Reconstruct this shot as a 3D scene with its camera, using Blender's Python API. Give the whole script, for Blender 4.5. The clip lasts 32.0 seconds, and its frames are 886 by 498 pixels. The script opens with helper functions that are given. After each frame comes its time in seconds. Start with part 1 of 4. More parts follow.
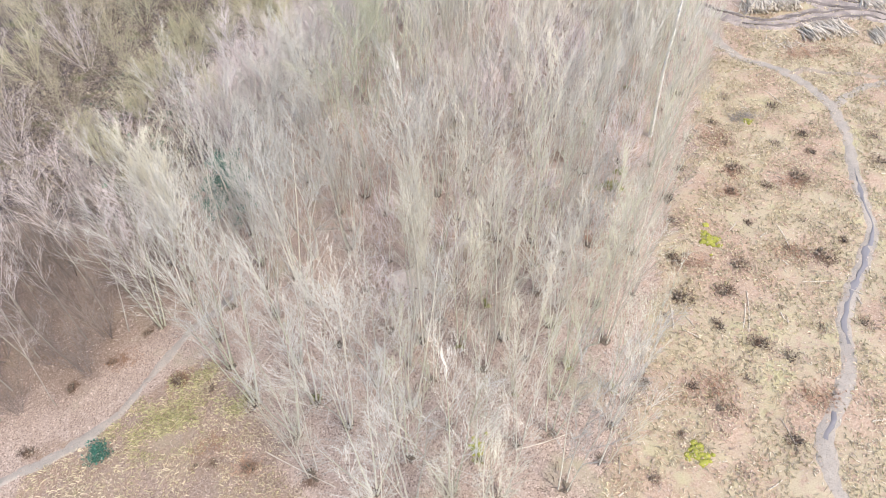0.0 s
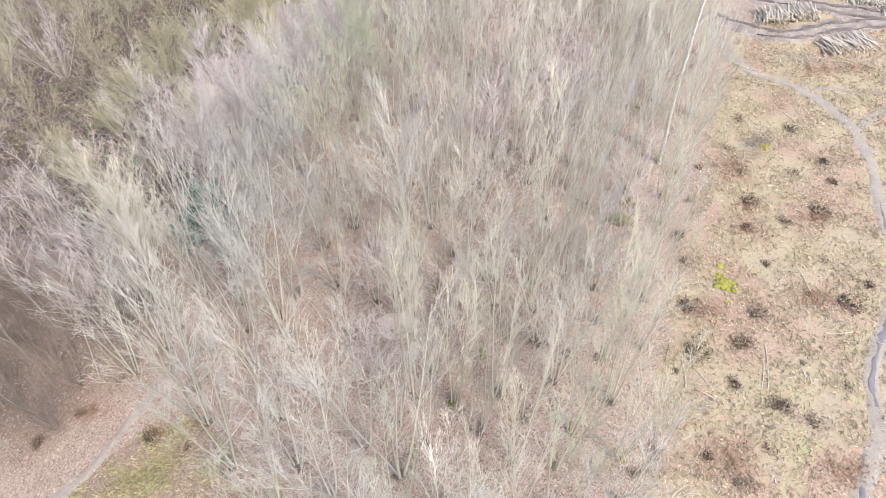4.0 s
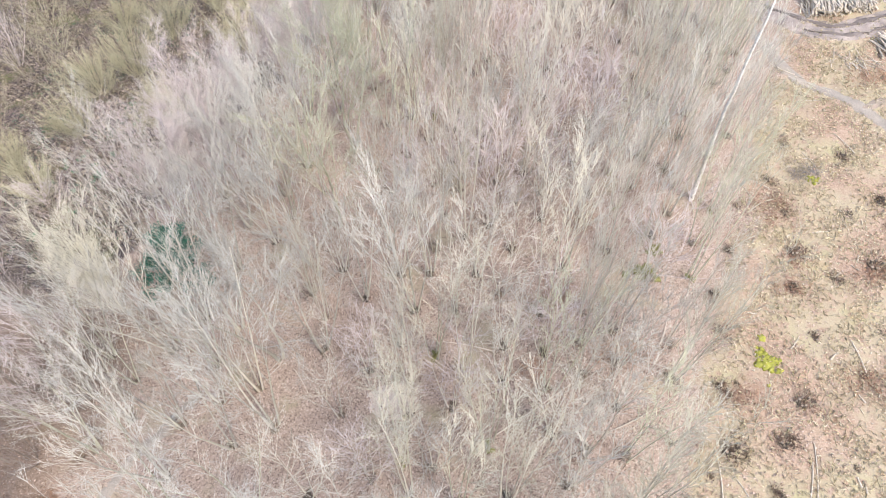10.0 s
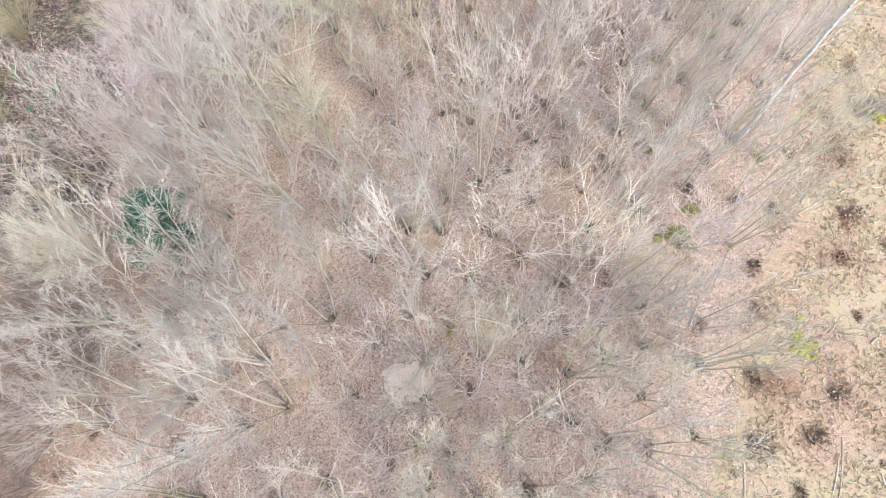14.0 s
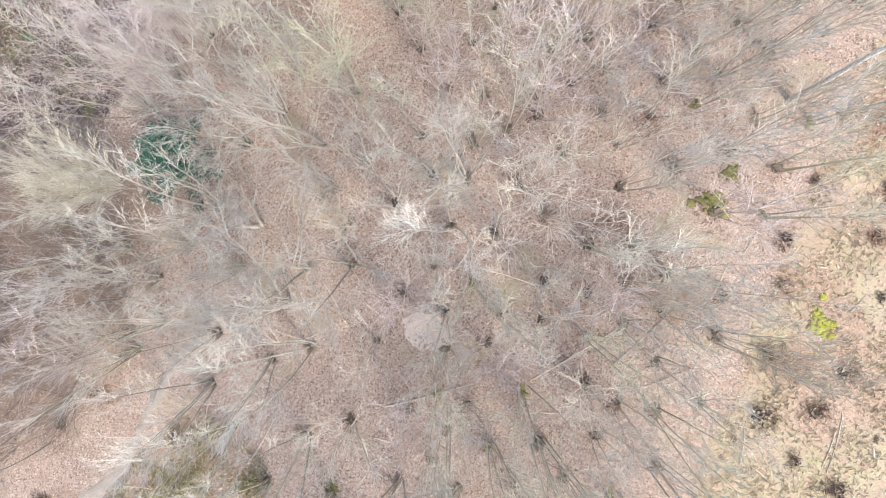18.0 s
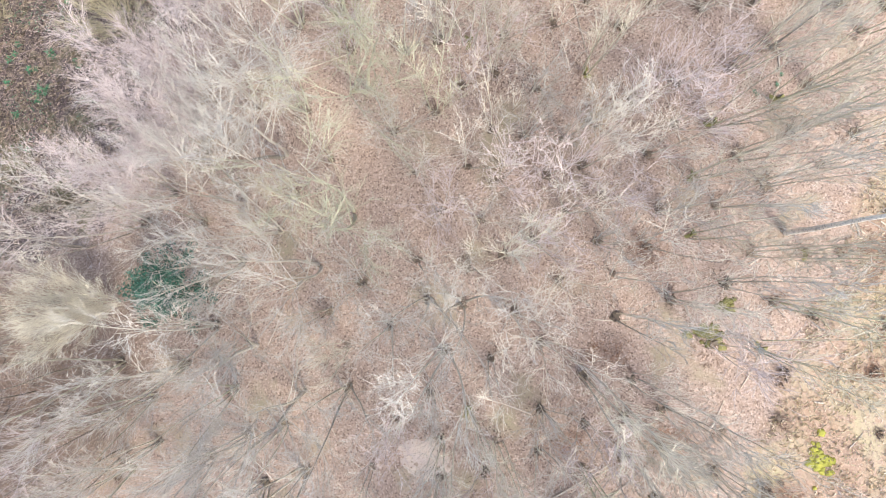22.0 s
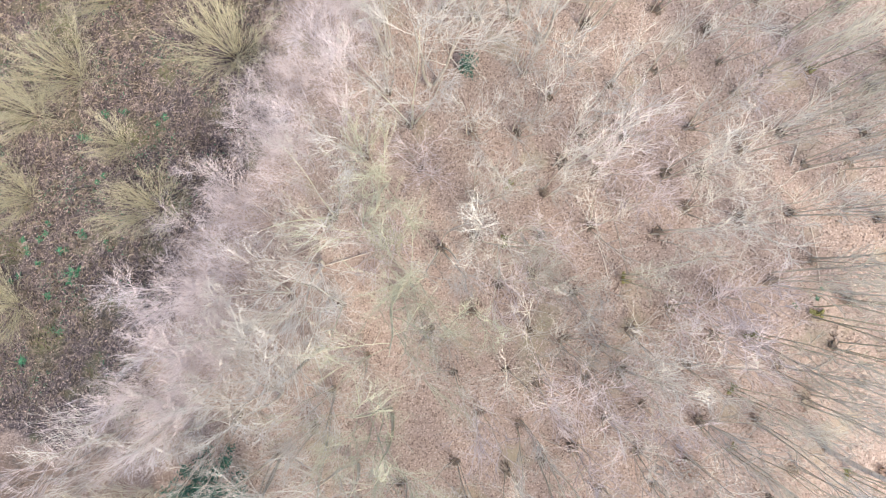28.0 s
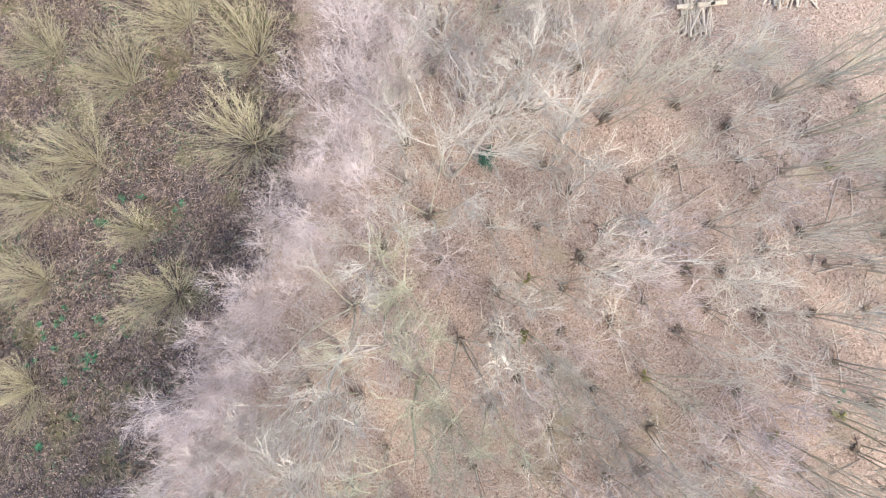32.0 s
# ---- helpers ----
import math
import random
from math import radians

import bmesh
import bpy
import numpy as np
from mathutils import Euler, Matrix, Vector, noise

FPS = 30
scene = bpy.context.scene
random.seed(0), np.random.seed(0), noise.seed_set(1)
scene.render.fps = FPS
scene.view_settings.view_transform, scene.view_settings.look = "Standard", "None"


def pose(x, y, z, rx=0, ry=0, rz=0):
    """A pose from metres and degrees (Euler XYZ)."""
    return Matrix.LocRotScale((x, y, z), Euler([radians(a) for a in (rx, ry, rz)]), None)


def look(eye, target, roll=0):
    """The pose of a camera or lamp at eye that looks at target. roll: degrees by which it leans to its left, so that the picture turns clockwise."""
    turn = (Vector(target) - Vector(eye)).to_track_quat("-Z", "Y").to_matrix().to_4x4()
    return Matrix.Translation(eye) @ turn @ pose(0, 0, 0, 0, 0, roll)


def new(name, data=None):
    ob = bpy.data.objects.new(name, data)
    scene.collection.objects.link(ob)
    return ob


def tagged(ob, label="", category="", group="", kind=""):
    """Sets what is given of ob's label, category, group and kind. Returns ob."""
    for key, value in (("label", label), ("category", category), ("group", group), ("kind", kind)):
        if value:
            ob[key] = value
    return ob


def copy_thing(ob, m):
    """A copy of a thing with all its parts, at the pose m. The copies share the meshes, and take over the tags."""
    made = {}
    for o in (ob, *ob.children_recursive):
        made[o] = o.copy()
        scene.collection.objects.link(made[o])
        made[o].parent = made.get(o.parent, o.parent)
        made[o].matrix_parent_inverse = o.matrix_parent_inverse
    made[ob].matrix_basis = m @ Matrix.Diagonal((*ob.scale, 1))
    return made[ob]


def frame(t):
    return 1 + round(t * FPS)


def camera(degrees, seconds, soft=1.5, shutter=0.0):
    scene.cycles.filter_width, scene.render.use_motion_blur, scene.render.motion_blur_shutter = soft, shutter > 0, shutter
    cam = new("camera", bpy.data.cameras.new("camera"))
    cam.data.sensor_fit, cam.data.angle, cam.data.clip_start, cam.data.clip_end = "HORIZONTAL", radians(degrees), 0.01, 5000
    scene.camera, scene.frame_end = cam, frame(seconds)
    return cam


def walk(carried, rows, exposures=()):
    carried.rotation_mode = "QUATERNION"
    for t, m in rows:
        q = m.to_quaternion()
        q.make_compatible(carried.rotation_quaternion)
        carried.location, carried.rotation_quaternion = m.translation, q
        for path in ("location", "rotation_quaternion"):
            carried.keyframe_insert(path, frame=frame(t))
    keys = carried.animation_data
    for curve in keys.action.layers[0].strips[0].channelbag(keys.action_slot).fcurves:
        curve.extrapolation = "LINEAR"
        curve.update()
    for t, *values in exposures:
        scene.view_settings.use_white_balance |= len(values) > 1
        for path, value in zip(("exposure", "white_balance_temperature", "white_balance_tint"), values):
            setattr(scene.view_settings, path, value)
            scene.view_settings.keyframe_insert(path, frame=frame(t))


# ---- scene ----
cam = camera(66.2, 32.0, soft=1.0)
# seconds, place, tilt up from straight down, turn
FLIGHT = [
    (0.0, 2.13, -47.26, 36.89, 41.55, -0.66),
    (0.5, 2.26, -46.76, 36.87, 41.40, -0.68),
    (1.0, 2.38, -46.24, 36.85, 41.28, -0.69),
    (1.5, 2.48, -45.69, 36.83, 41.16, -0.68),
    (2.0, 2.54, -45.09, 36.80, 41.03, -0.63),
    (2.5, 2.60, -44.43, 36.78, 40.87, -0.61),
    (3.0, 2.63, -43.73, 36.78, 40.67, -0.61),
    (3.5, 2.63, -43.00, 36.79, 40.38, -0.65),
    (4.0, 2.60, -42.28, 36.81, 40.15, -0.66),
    (4.5, 2.57, -41.55, 36.85, 39.97, -0.65),
    (5.0, 2.55, -40.82, 36.89, 39.80, -0.63),
    (5.5, 2.54, -40.07, 36.92, 39.61, -0.62),
    (6.0, 2.57, -39.29, 36.93, 39.39, -0.63),
    (6.5, 2.61, -38.52, 36.93, 39.01, -0.65),
    (7.0, 2.62, -37.71, 36.92, 38.69, -0.65),
    (7.5, 2.64, -36.92, 36.91, 38.38, -0.64),
    (8.0, 2.68, -36.15, 36.89, 38.07, -0.59),
    (8.5, 2.74, -35.39, 36.87, 37.53, -0.58),
    (9.0, 2.74, -34.53, 36.86, 36.52, -0.60),
    (9.5, 2.73, -33.58, 36.88, 35.36, -0.66),
    (10.0, 2.68, -32.47, 36.96, 34.00, -0.75),
    (10.5, 2.60, -31.17, 37.07, 32.47, -0.92),
    (11.0, 2.49, -29.69, 37.20, 30.64, -1.14),
    (11.5, 2.42, -28.14, 37.34, 28.42, -1.44),
    (12.0, 2.29, -26.62, 37.46, 25.72, -1.81),
    (12.5, 2.18, -25.15, 37.58, 23.01, -2.11),
    (13.0, 2.07, -23.80, 37.68, 20.41, -2.28),
    (13.5, 1.96, -22.60, 37.77, 17.94, -2.22),
    (14.0, 1.85, -21.50, 37.86, 15.64, -2.03),
    (14.5, 1.75, -20.49, 37.94, 13.43, -1.70),
    (15.0, 1.69, -19.54, 38.01, 10.99, -1.17),
    (15.5, 1.64, -18.64, 38.08, 8.45, -0.58),
    (16.0, 1.57, -17.77, 38.13, 5.91, -0.05),
    (16.5, 1.44, -16.90, 38.17, 3.49, 0.29),
    (17.0, 1.24, -16.03, 38.18, 1.30, 0.30),
    (17.5, 1.08, -15.09, 38.17, 0.12, 0.28),
    (18.0, 0.89, -14.09, 38.16, 0.07, 0.34),
    (18.5, 0.77, -13.18, 38.16, 0.23, 0.34),
    (19.0, 0.73, -12.31, 38.17, 0.48, 0.27),
    (19.5, 0.71, -11.44, 38.17, 0.68, 0.21),
    (20.0, 0.73, -10.62, 38.17, 0.92, 0.20),
    (20.5, 0.81, -9.85, 38.14, 1.14, 0.36),
    (21.0, 0.91, -9.16, 38.11, 1.25, 0.33),
    (21.5, 1.00, -8.48, 38.08, 1.10, 0.26),
    (22.0, 1.10, -7.76, 38.06, 0.83, 0.19),
    (22.5, 1.13, -6.95, 38.05, 0.55, 0.15),
    (23.0, 1.10, -6.08, 38.03, 0.17, 0.10),
    (23.5, 1.01, -5.13, 38.02, -0.30, 0.07),
    (24.0, 0.82, -4.09, 38.02, -0.59, 0.05),
    (24.5, 0.66, -2.98, 38.02, -0.88, -0.02),
    (25.0, 0.42, -1.92, 38.00, -0.91, -0.07),
    (25.5, 0.24, -0.93, 37.99, -0.65, -0.03),
    (26.0, 0.00, -0.00, 38.00, -0.33, 0.02),
    (26.5, -0.29, 0.94, 38.03, 0.10, 0.01),
    (27.0, -0.55, 1.88, 38.06, 0.29, -0.07),
    (27.5, -0.77, 2.82, 38.09, 0.34, -0.18),
    (28.0, -0.95, 3.74, 38.12, 0.33, -0.29),
    (28.5, -1.10, 4.64, 38.13, 0.36, -0.34),
    (29.0, -1.22, 5.50, 38.13, 0.46, -0.30),
    (29.5, -1.33, 6.25, 38.12, 0.41, -0.39),
    (30.0, -1.53, 6.91, 38.11, 0.51, -0.39),
    (30.5, -1.66, 7.46, 38.10, 0.53, -0.39),
    (31.0, -1.82, 7.96, 38.10, 0.64, -0.39),
    (31.5, -1.93, 8.43, 38.10, 0.57, -0.37),
    (32.0, -2.00, 8.91, 38.10, 0.51, -0.36),
]
EXPOSURES = [(0.0, 0.94, 6500, 9.5), (9.0, 0.99, 6500, 9.5), (16.0, 1.08, 6600, 9.5), (21.0, 1.13, 6700, 9.8), (26.0, 1.22, 6850, 11.5), (29.0, 1.15, 6800, 11.0), (32.0, 1.13, 6800, 11.0)]
walk(cam, [(t, pose(x, y, z, tilt, 0, turn)) for t, x, y, z, tilt, turn in FLIGHT], EXPOSURES)

# ---- light: thin high cloud, a soft sun from behind and to the right ----
SUN_UP, SUN_FROM = 56, (0.62, -0.78)
world = bpy.data.worlds.new("world")
scene.world = world
world.use_nodes = True
wn = world.node_tree
sky = wn.nodes.new("ShaderNodeTexSky")
sky.sky_type = "NISHITA"
sky.sun_disc = False
sky.sun_elevation = radians(SUN_UP)
sky.sun_rotation = math.atan2(SUN_FROM[0], SUN_FROM[1])
sky.air_density, sky.dust_density, sky.ozone_density = 1.0, 2.0, 1.0
wn.links.new(sky.outputs[0], wn.nodes["Background"].inputs[0])
wn.nodes["Background"].inputs[1].default_value = 0.19
sun = new("sun", bpy.data.lights.new("sun", "SUN"))
sun.data.energy, sun.data.angle, sun.data.color = 1.9, radians(12), (1.0, 0.94, 0.80)
sun.matrix_world = look((0, 0, 60), Vector((0, 0, 60)) - Vector((SUN_FROM[0] * math.cos(radians(SUN_UP)), SUN_FROM[1] * math.cos(radians(SUN_UP)), math.sin(radians(SUN_UP)))))


# ---- materials ----
def nodes_of(name, rough=0.8, spec=0.25):
    m = bpy.data.materials.new(name)
    m.use_nodes = True
    nt = m.node_tree
    b = nt.nodes["Principled BSDF"]
    b.inputs["Roughness"].default_value = rough
    b.inputs["Specular IOR Level"].default_value = spec
    return m, nt, b


def node(nt, kind, **values):
    n = nt.nodes.new(kind)
    for key, v in values.items():
        n.inputs[key.replace("_", " ")].default_value = v
    return n


def mixed(nt, fac, a, b, blend="MIX"):
    n = nt.nodes.new("ShaderNodeMix")
    n.data_type, n.blend_type = "RGBA", blend
    for sock, v in ((n.inputs[0], fac), (n.inputs[6], a), (n.inputs[7], b)):
        if isinstance(v, (int, float)):
            sock.default_value = v
        elif isinstance(v, tuple):
            sock.default_value = (*v, 1)
        else:
            nt.links.new(v, sock)
    return n.outputs[2]


def ramp(nt, fac, lo, hi):
    n = nt.nodes.new("ShaderNodeMapRange")
    n.inputs[1].default_value, n.inputs[2].default_value = lo, hi
    nt.links.new(fac, n.inputs[0])
    return n.outputs[0]


def noisy(nt, scale, detail=4.0, coords=None):
    n = node(nt, "ShaderNodeTexNoise", Scale=scale, Detail=detail)
    if coords is None:
        g = nt.nodes.new("ShaderNodeNewGeometry")
        coords = g.outputs["Position"]
    nt.links.new(coords, n.inputs["Vector"])
    return n.outputs["Fac"]


def surface(name, a, b, c, coarse=1.5, fine=25.0, rough=0.85, bump=0.3, spread=0.25, island=False):
    """Two colours in coarse patches, a third in fine flecks, each object or island a little lighter or darker."""
    m, nt, bs = nodes_of(name, rough)
    col = mixed(nt, ramp(nt, noisy(nt, coarse), 0.35, 0.65), a, b)
    fleck = noisy(nt, fine, 3.0)
    col = mixed(nt, ramp(nt, fleck, 0.5, 0.75), col, c)
    if island:
        r = nt.nodes.new("ShaderNodeNewGeometry").outputs["Random Per Island"]
    else:
        r = nt.nodes.new("ShaderNodeObjectInfo").outputs["Random"]
    mr = nt.nodes.new("ShaderNodeMapRange")
    mr.inputs[3].default_value, mr.inputs[4].default_value = 1 - spread, 1 + spread
    nt.links.new(r, mr.inputs[0])
    hsv = nt.nodes.new("ShaderNodeHueSaturation")
    nt.links.new(mr.outputs[0], hsv.inputs["Value"])
    nt.links.new(col, hsv.inputs["Color"])
    nt.links.new(hsv.outputs[0], bs.inputs["Base Color"])
    bp = node(nt, "ShaderNodeBump", Strength=bump, Distance=0.02)
    nt.links.new(fleck, bp.inputs["Height"])
    nt.links.new(bp.outputs[0], bs.inputs["Normal"])
    return m


BARK = surface("chestnut_bark", (0.50, 0.45, 0.365), (0.58, 0.535, 0.455), (0.33, 0.295, 0.23), 0.8, 14)
BARK_GREEN = surface("algae_bark", (0.43, 0.415, 0.30), (0.50, 0.465, 0.385), (0.31, 0.31, 0.20), 0.7, 12)
BARK_PALE = surface("birch_bark", (0.66, 0.62, 0.56), (0.58, 0.54, 0.49), (0.14, 0.13, 0.12), 1.2, 9)
BARK_GREY = surface("oak_bark", (0.44, 0.40, 0.345), (0.52, 0.48, 0.41), (0.29, 0.27, 0.20), 0.7, 12)
TWIG = surface("twigs_tan", (0.53, 0.485, 0.385), (0.605, 0.56, 0.46), (0.40, 0.36, 0.275), 0.5, 8, spread=0.22)
TWIG_OLIVE = surface("twigs_algae", (0.47, 0.455, 0.325), (0.545, 0.525, 0.40), (0.35, 0.345, 0.23), 0.5, 8, spread=0.2)
TWIG_PALE = surface("twigs_pale", (0.63, 0.575, 0.485), (0.70, 0.645, 0.56), (0.50, 0.45, 0.37), 0.5, 8, spread=0.15)
TWIG_GREY = surface("twigs_grey", (0.485, 0.45, 0.40), (0.565, 0.53, 0.475), (0.345, 0.325, 0.265), 0.5, 8, spread=0.22)
TWIG_PINK = surface("twigs_mauve", (0.585, 0.495, 0.475), (0.64, 0.555, 0.535), (0.46, 0.385, 0.365), 0.5, 8, spread=0.15)
TWIG_WILLOW = surface("willow_shoots", (0.46, 0.42, 0.28), (0.53, 0.485, 0.345), (0.33, 0.30, 0.195), 0.4, 8, spread=0.2)
TWIG_STRAW = surface("sallow_shoots", (0.63, 0.58, 0.47), (0.68, 0.64, 0.53), (0.52, 0.47, 0.36), 0.4, 8, spread=0.12)
TWIG_BROWN = surface("brown_shoots", (0.36, 0.31, 0.22), (0.43, 0.38, 0.285), (0.25, 0.21, 0.15), 0.5, 8, spread=0.25)
TWIG_DUSKY = surface("twigs_dusky", (0.35, 0.295, 0.265), (0.42, 0.36, 0.33), (0.25, 0.205, 0.185), 0.5, 8, spread=0.2)
TWIG_DARK = surface("undergrowth_shoots", (0.20, 0.16, 0.135), (0.27, 0.22, 0.19), (0.12, 0.095, 0.08), 0.5, 8, spread=0.3)
BARK_DUSKY = surface("dusky_bark", (0.30, 0.26, 0.22), (0.38, 0.335, 0.285), (0.20, 0.175, 0.135), 0.7, 12)
GREEN_GRASS = surface("green_grass", (0.37, 0.35, 0.18), (0.45, 0.41, 0.24), (0.27, 0.245, 0.13), 0.5, 4, spread=0.4, island=True)
WEEDS = surface("dry_weeds", (0.26, 0.215, 0.17), (0.37, 0.31, 0.245), (0.13, 0.105, 0.09), 0.4, 4, spread=0.6, island=True)
BROWN_DEAD = surface("dead_fern", (0.15, 0.10, 0.075), (0.23, 0.155, 0.115), (0.08, 0.055, 0.045), 2.0, 20, spread=0.35)
CUT_WOOD = surface("fresh_cut_wood", (0.58, 0.49, 0.37), (0.66, 0.57, 0.45), (0.42, 0.34, 0.25), 3.0, 30, spread=0.2)
POLE = surface("cut_pole_bark", (0.47, 0.40, 0.33), (0.57, 0.50, 0.42), (0.30, 0.25, 0.20), 1.5, 12, spread=0.3)
STOOL = surface("old_stool_wood", (0.13, 0.10, 0.08), (0.20, 0.16, 0.12), (0.06, 0.05, 0.04), 3.0, 18, spread=0.3)
MOSS = surface("moss", (0.22, 0.22, 0.045), (0.30, 0.285, 0.055), (0.12, 0.125, 0.03), 4.5, 30, bump=0.8, spread=0.3, island=True)
MOSS_OLIVE = surface("olive_moss", (0.155, 0.15, 0.055), (0.20, 0.185, 0.07), (0.09, 0.085, 0.04), 4.0, 30, bump=0.8, spread=0.2, island=True)
HOLLY = surface("holly_leaf", (0.04, 0.13, 0.095), (0.065, 0.17, 0.125), (0.02, 0.065, 0.045), 2.0, 20, rough=0.35, spread=0.5, island=True)
FERN = surface("fern_green", (0.06, 0.20, 0.11), (0.085, 0.24, 0.135), (0.035, 0.11, 0.06), 2.0, 20, rough=0.5, spread=0.4, island=True)
LEAF = surface("fallen_leaf", (0.37, 0.274, 0.222), (0.455, 0.355, 0.295), (0.21, 0.145, 0.11), 0.6, 6, spread=0.45, island=True)
STRAW = surface("dead_grass", (0.48, 0.40, 0.275), (0.58, 0.495, 0.365), (0.37, 0.33, 0.18), 0.35, 3, spread=0.35, island=True)
BRAMBLE = surface("bramble_cane", (0.24, 0.18, 0.165), (0.33, 0.27, 0.25), (0.13, 0.10, 0.10), 0.5, 5, spread=0.6, island=True)
WEATHERED = surface("weathered_cut", (0.27, 0.21, 0.16), (0.34, 0.27, 0.21), (0.18, 0.135, 0.10), 3.0, 30, spread=0.3)
SAND = surface("bare_earth", (0.54, 0.445, 0.375), (0.60, 0.505, 0.435), (0.40, 0.315, 0.26), 1.6, 14, spread=0.1)
PUDDLE, pnt, pb = nodes_of("puddle_water", 0.25, 0.5)
pb.inputs["Base Color"].default_value = (0.20, 0.18, 0.18, 1)


def ground_material():
    m, nt, bs = nodes_of("forest_floor", 0.95, 0.1)
    geo = nt.nodes.new("ShaderNodeNewGeometry").outputs["Position"]
    at = nt.nodes.new("ShaderNodeAttribute")
    at.attribute_name = "zone"
    sep = nt.nodes.new("ShaderNodeSeparateColor")
    nt.links.new(at.outputs["Color"], sep.inputs[0])
    vor = node(nt, "ShaderNodeTexVoronoi", Scale=15.0)
    nt.links.new(geo, vor.inputs["Vector"])
    cell = nt.nodes.new("ShaderNodeSeparateColor")
    nt.links.new(vor.outputs["Color"], cell.inputs[0])
    patch, grain, mid = noisy(nt, 0.35, 5, geo), noisy(nt, 15, 4, geo), noisy(nt, 2.2, 5, geo)
    speck = noisy(nt, 9, 4, geo)
    litter = mixed(nt, cell.outputs[0], (0.305, 0.226, 0.184), (0.435, 0.337, 0.28))
    litter = mixed(nt, ramp(nt, cell.outputs[1], 0.78, 0.92), litter, (0.54, 0.43, 0.36))
    litter = mixed(nt, ramp(nt, cell.outputs[2], 0.80, 0.94), litter, (0.17, 0.124, 0.10))
    litter = mixed(nt, ramp(nt, patch, 0.58, 0.75), litter, mixed(nt, grain, (0.24, 0.205, 0.14), (0.44, 0.385, 0.275)))
    broad = noisy(nt, 0.22, 4, geo)
    rust = mixed(nt, cell.outputs[0], (0.30, 0.205, 0.15), (0.465, 0.345, 0.265))
    straw = mixed(nt, grain, (0.30, 0.24, 0.162), (0.52, 0.435, 0.31))
    straw = mixed(nt, ramp(nt, patch, 0.52, 0.72), straw, mixed(nt, grain, (0.30, 0.27, 0.145), (0.50, 0.455, 0.27)))
    straw = mixed(nt, ramp(nt, speck, 0.62, 0.80), straw, (0.27, 0.205, 0.14))
    straw = mixed(nt, ramp(nt, mid, 0.50, 0.66), straw, rust)
    straw = mixed(nt, ramp(nt, broad, 0.46, 0.60), straw, rust)
    dark = mixed(nt, cell.outputs[0], (0.04, 0.033, 0.033), (0.145, 0.115, 0.112))
    dark = mixed(nt, ramp(nt, cell.outputs[1], 0.84, 0.94), dark, (0.31, 0.255, 0.225))
    dark = mixed(nt, ramp(nt, patch, 0.52, 0.66), dark, mixed(nt, grain, (0.07, 0.075, 0.035), (0.23, 0.215, 0.125)))
    dark = mixed(nt, ramp(nt, mid, 0.54, 0.68), dark, mixed(nt, 0.5, dark, litter))
    edge = nt.nodes.new("ShaderNodeMath")
    edge.operation = "MULTIPLY_ADD"
    edge.inputs[1].default_value, edge.inputs[2].default_value = 1.8, -0.9
    nt.links.new(mid, edge.inputs[0])

    def zone(sock):
        s = nt.nodes.new("ShaderNodeMath")
        nt.links.new(sock, s.inputs[0])
        nt.links.new(edge.outputs[0], s.inputs[1])
        return ramp(nt, s.outputs[0], 0.25, 0.75)
    col = mixed(nt, zone(sep.outputs[1]), litter, straw)
    # zone red mixes in a darker brown floor colour
    col = mixed(nt, sep.outputs[0], col, mixed(nt, cell.outputs[0], (0.12, 0.083, 0.062), (0.27, 0.195, 0.15)))
    col = mixed(nt, zone(sep.outputs[2]), col, dark)
    nt.links.new(col, bs.inputs["Base Color"])
    bp = node(nt, "ShaderNodeBump", Strength=0.6, Distance=0.04)
    nt.links.new(cell.outputs[0], bp.inputs["Height"])
    nt.links.new(bp.outputs[0], bs.inputs["Normal"])
    return m


def mud_material(name, a, b, wet):
    m, nt, bs = nodes_of(name, 0.9, 0.1)
    f, g = noisy(nt, 1.3, 6), noisy(nt, 14, 4)
    col = mixed(nt, ramp(nt, f, 0.35, 0.65), a, b)
    col = mixed(nt, ramp(nt, g, 0.5, 0.8), col, wet)
    nt.links.new(col, bs.inputs["Base Color"])
    bp = node(nt, "ShaderNodeBump", Strength=0.7, Distance=0.05)
    nt.links.new(g, bp.inputs["Height"])
    nt.links.new(bp.outputs[0], bs.inputs["Normal"])
    return m


FLOOR = ground_material()
PATH_MUD = mud_material("path_mud", (0.38, 0.325, 0.275), (0.31, 0.27, 0.235), (0.20, 0.175, 0.155))
TRODDEN = mud_material("trodden_earth", (0.34, 0.27, 0.22), (0.29, 0.24, 0.19), (0.20, 0.16, 0.13))
RUT_MUD = mud_material("rut_mud", (0.15, 0.125, 0.115), (0.21, 0.175, 0.16), (0.09, 0.075, 0.07))
TRACK_MUD = mud_material("track_mud", (0.42, 0.35, 0.31), (0.24, 0.20, 0.185), (0.14, 0.12, 0.115))


# ---- the lie of the land ----
def softmin(a, b, k):
    return -k * math.log(math.exp(-a / k) + math.exp(-b / k))


def height(x, y):
    a = max(-60.0, min(60.0, 0.18 * x - 0.07 * y))
    a = -softmin(-a, 6.0, 1.0)
    return softmin(a, 4.6 - 0.012 * max(0.0, min(y, 60.0)), 0.7)


def lie(x, y):
    """The ground's height with its small humps."""
    return height(x, y) + 0.16 * noise.noise((x * 0.45, y * 0.45, 0)) + 0.07 * noise.noise((x * 1.7, y * 1.7, 3))


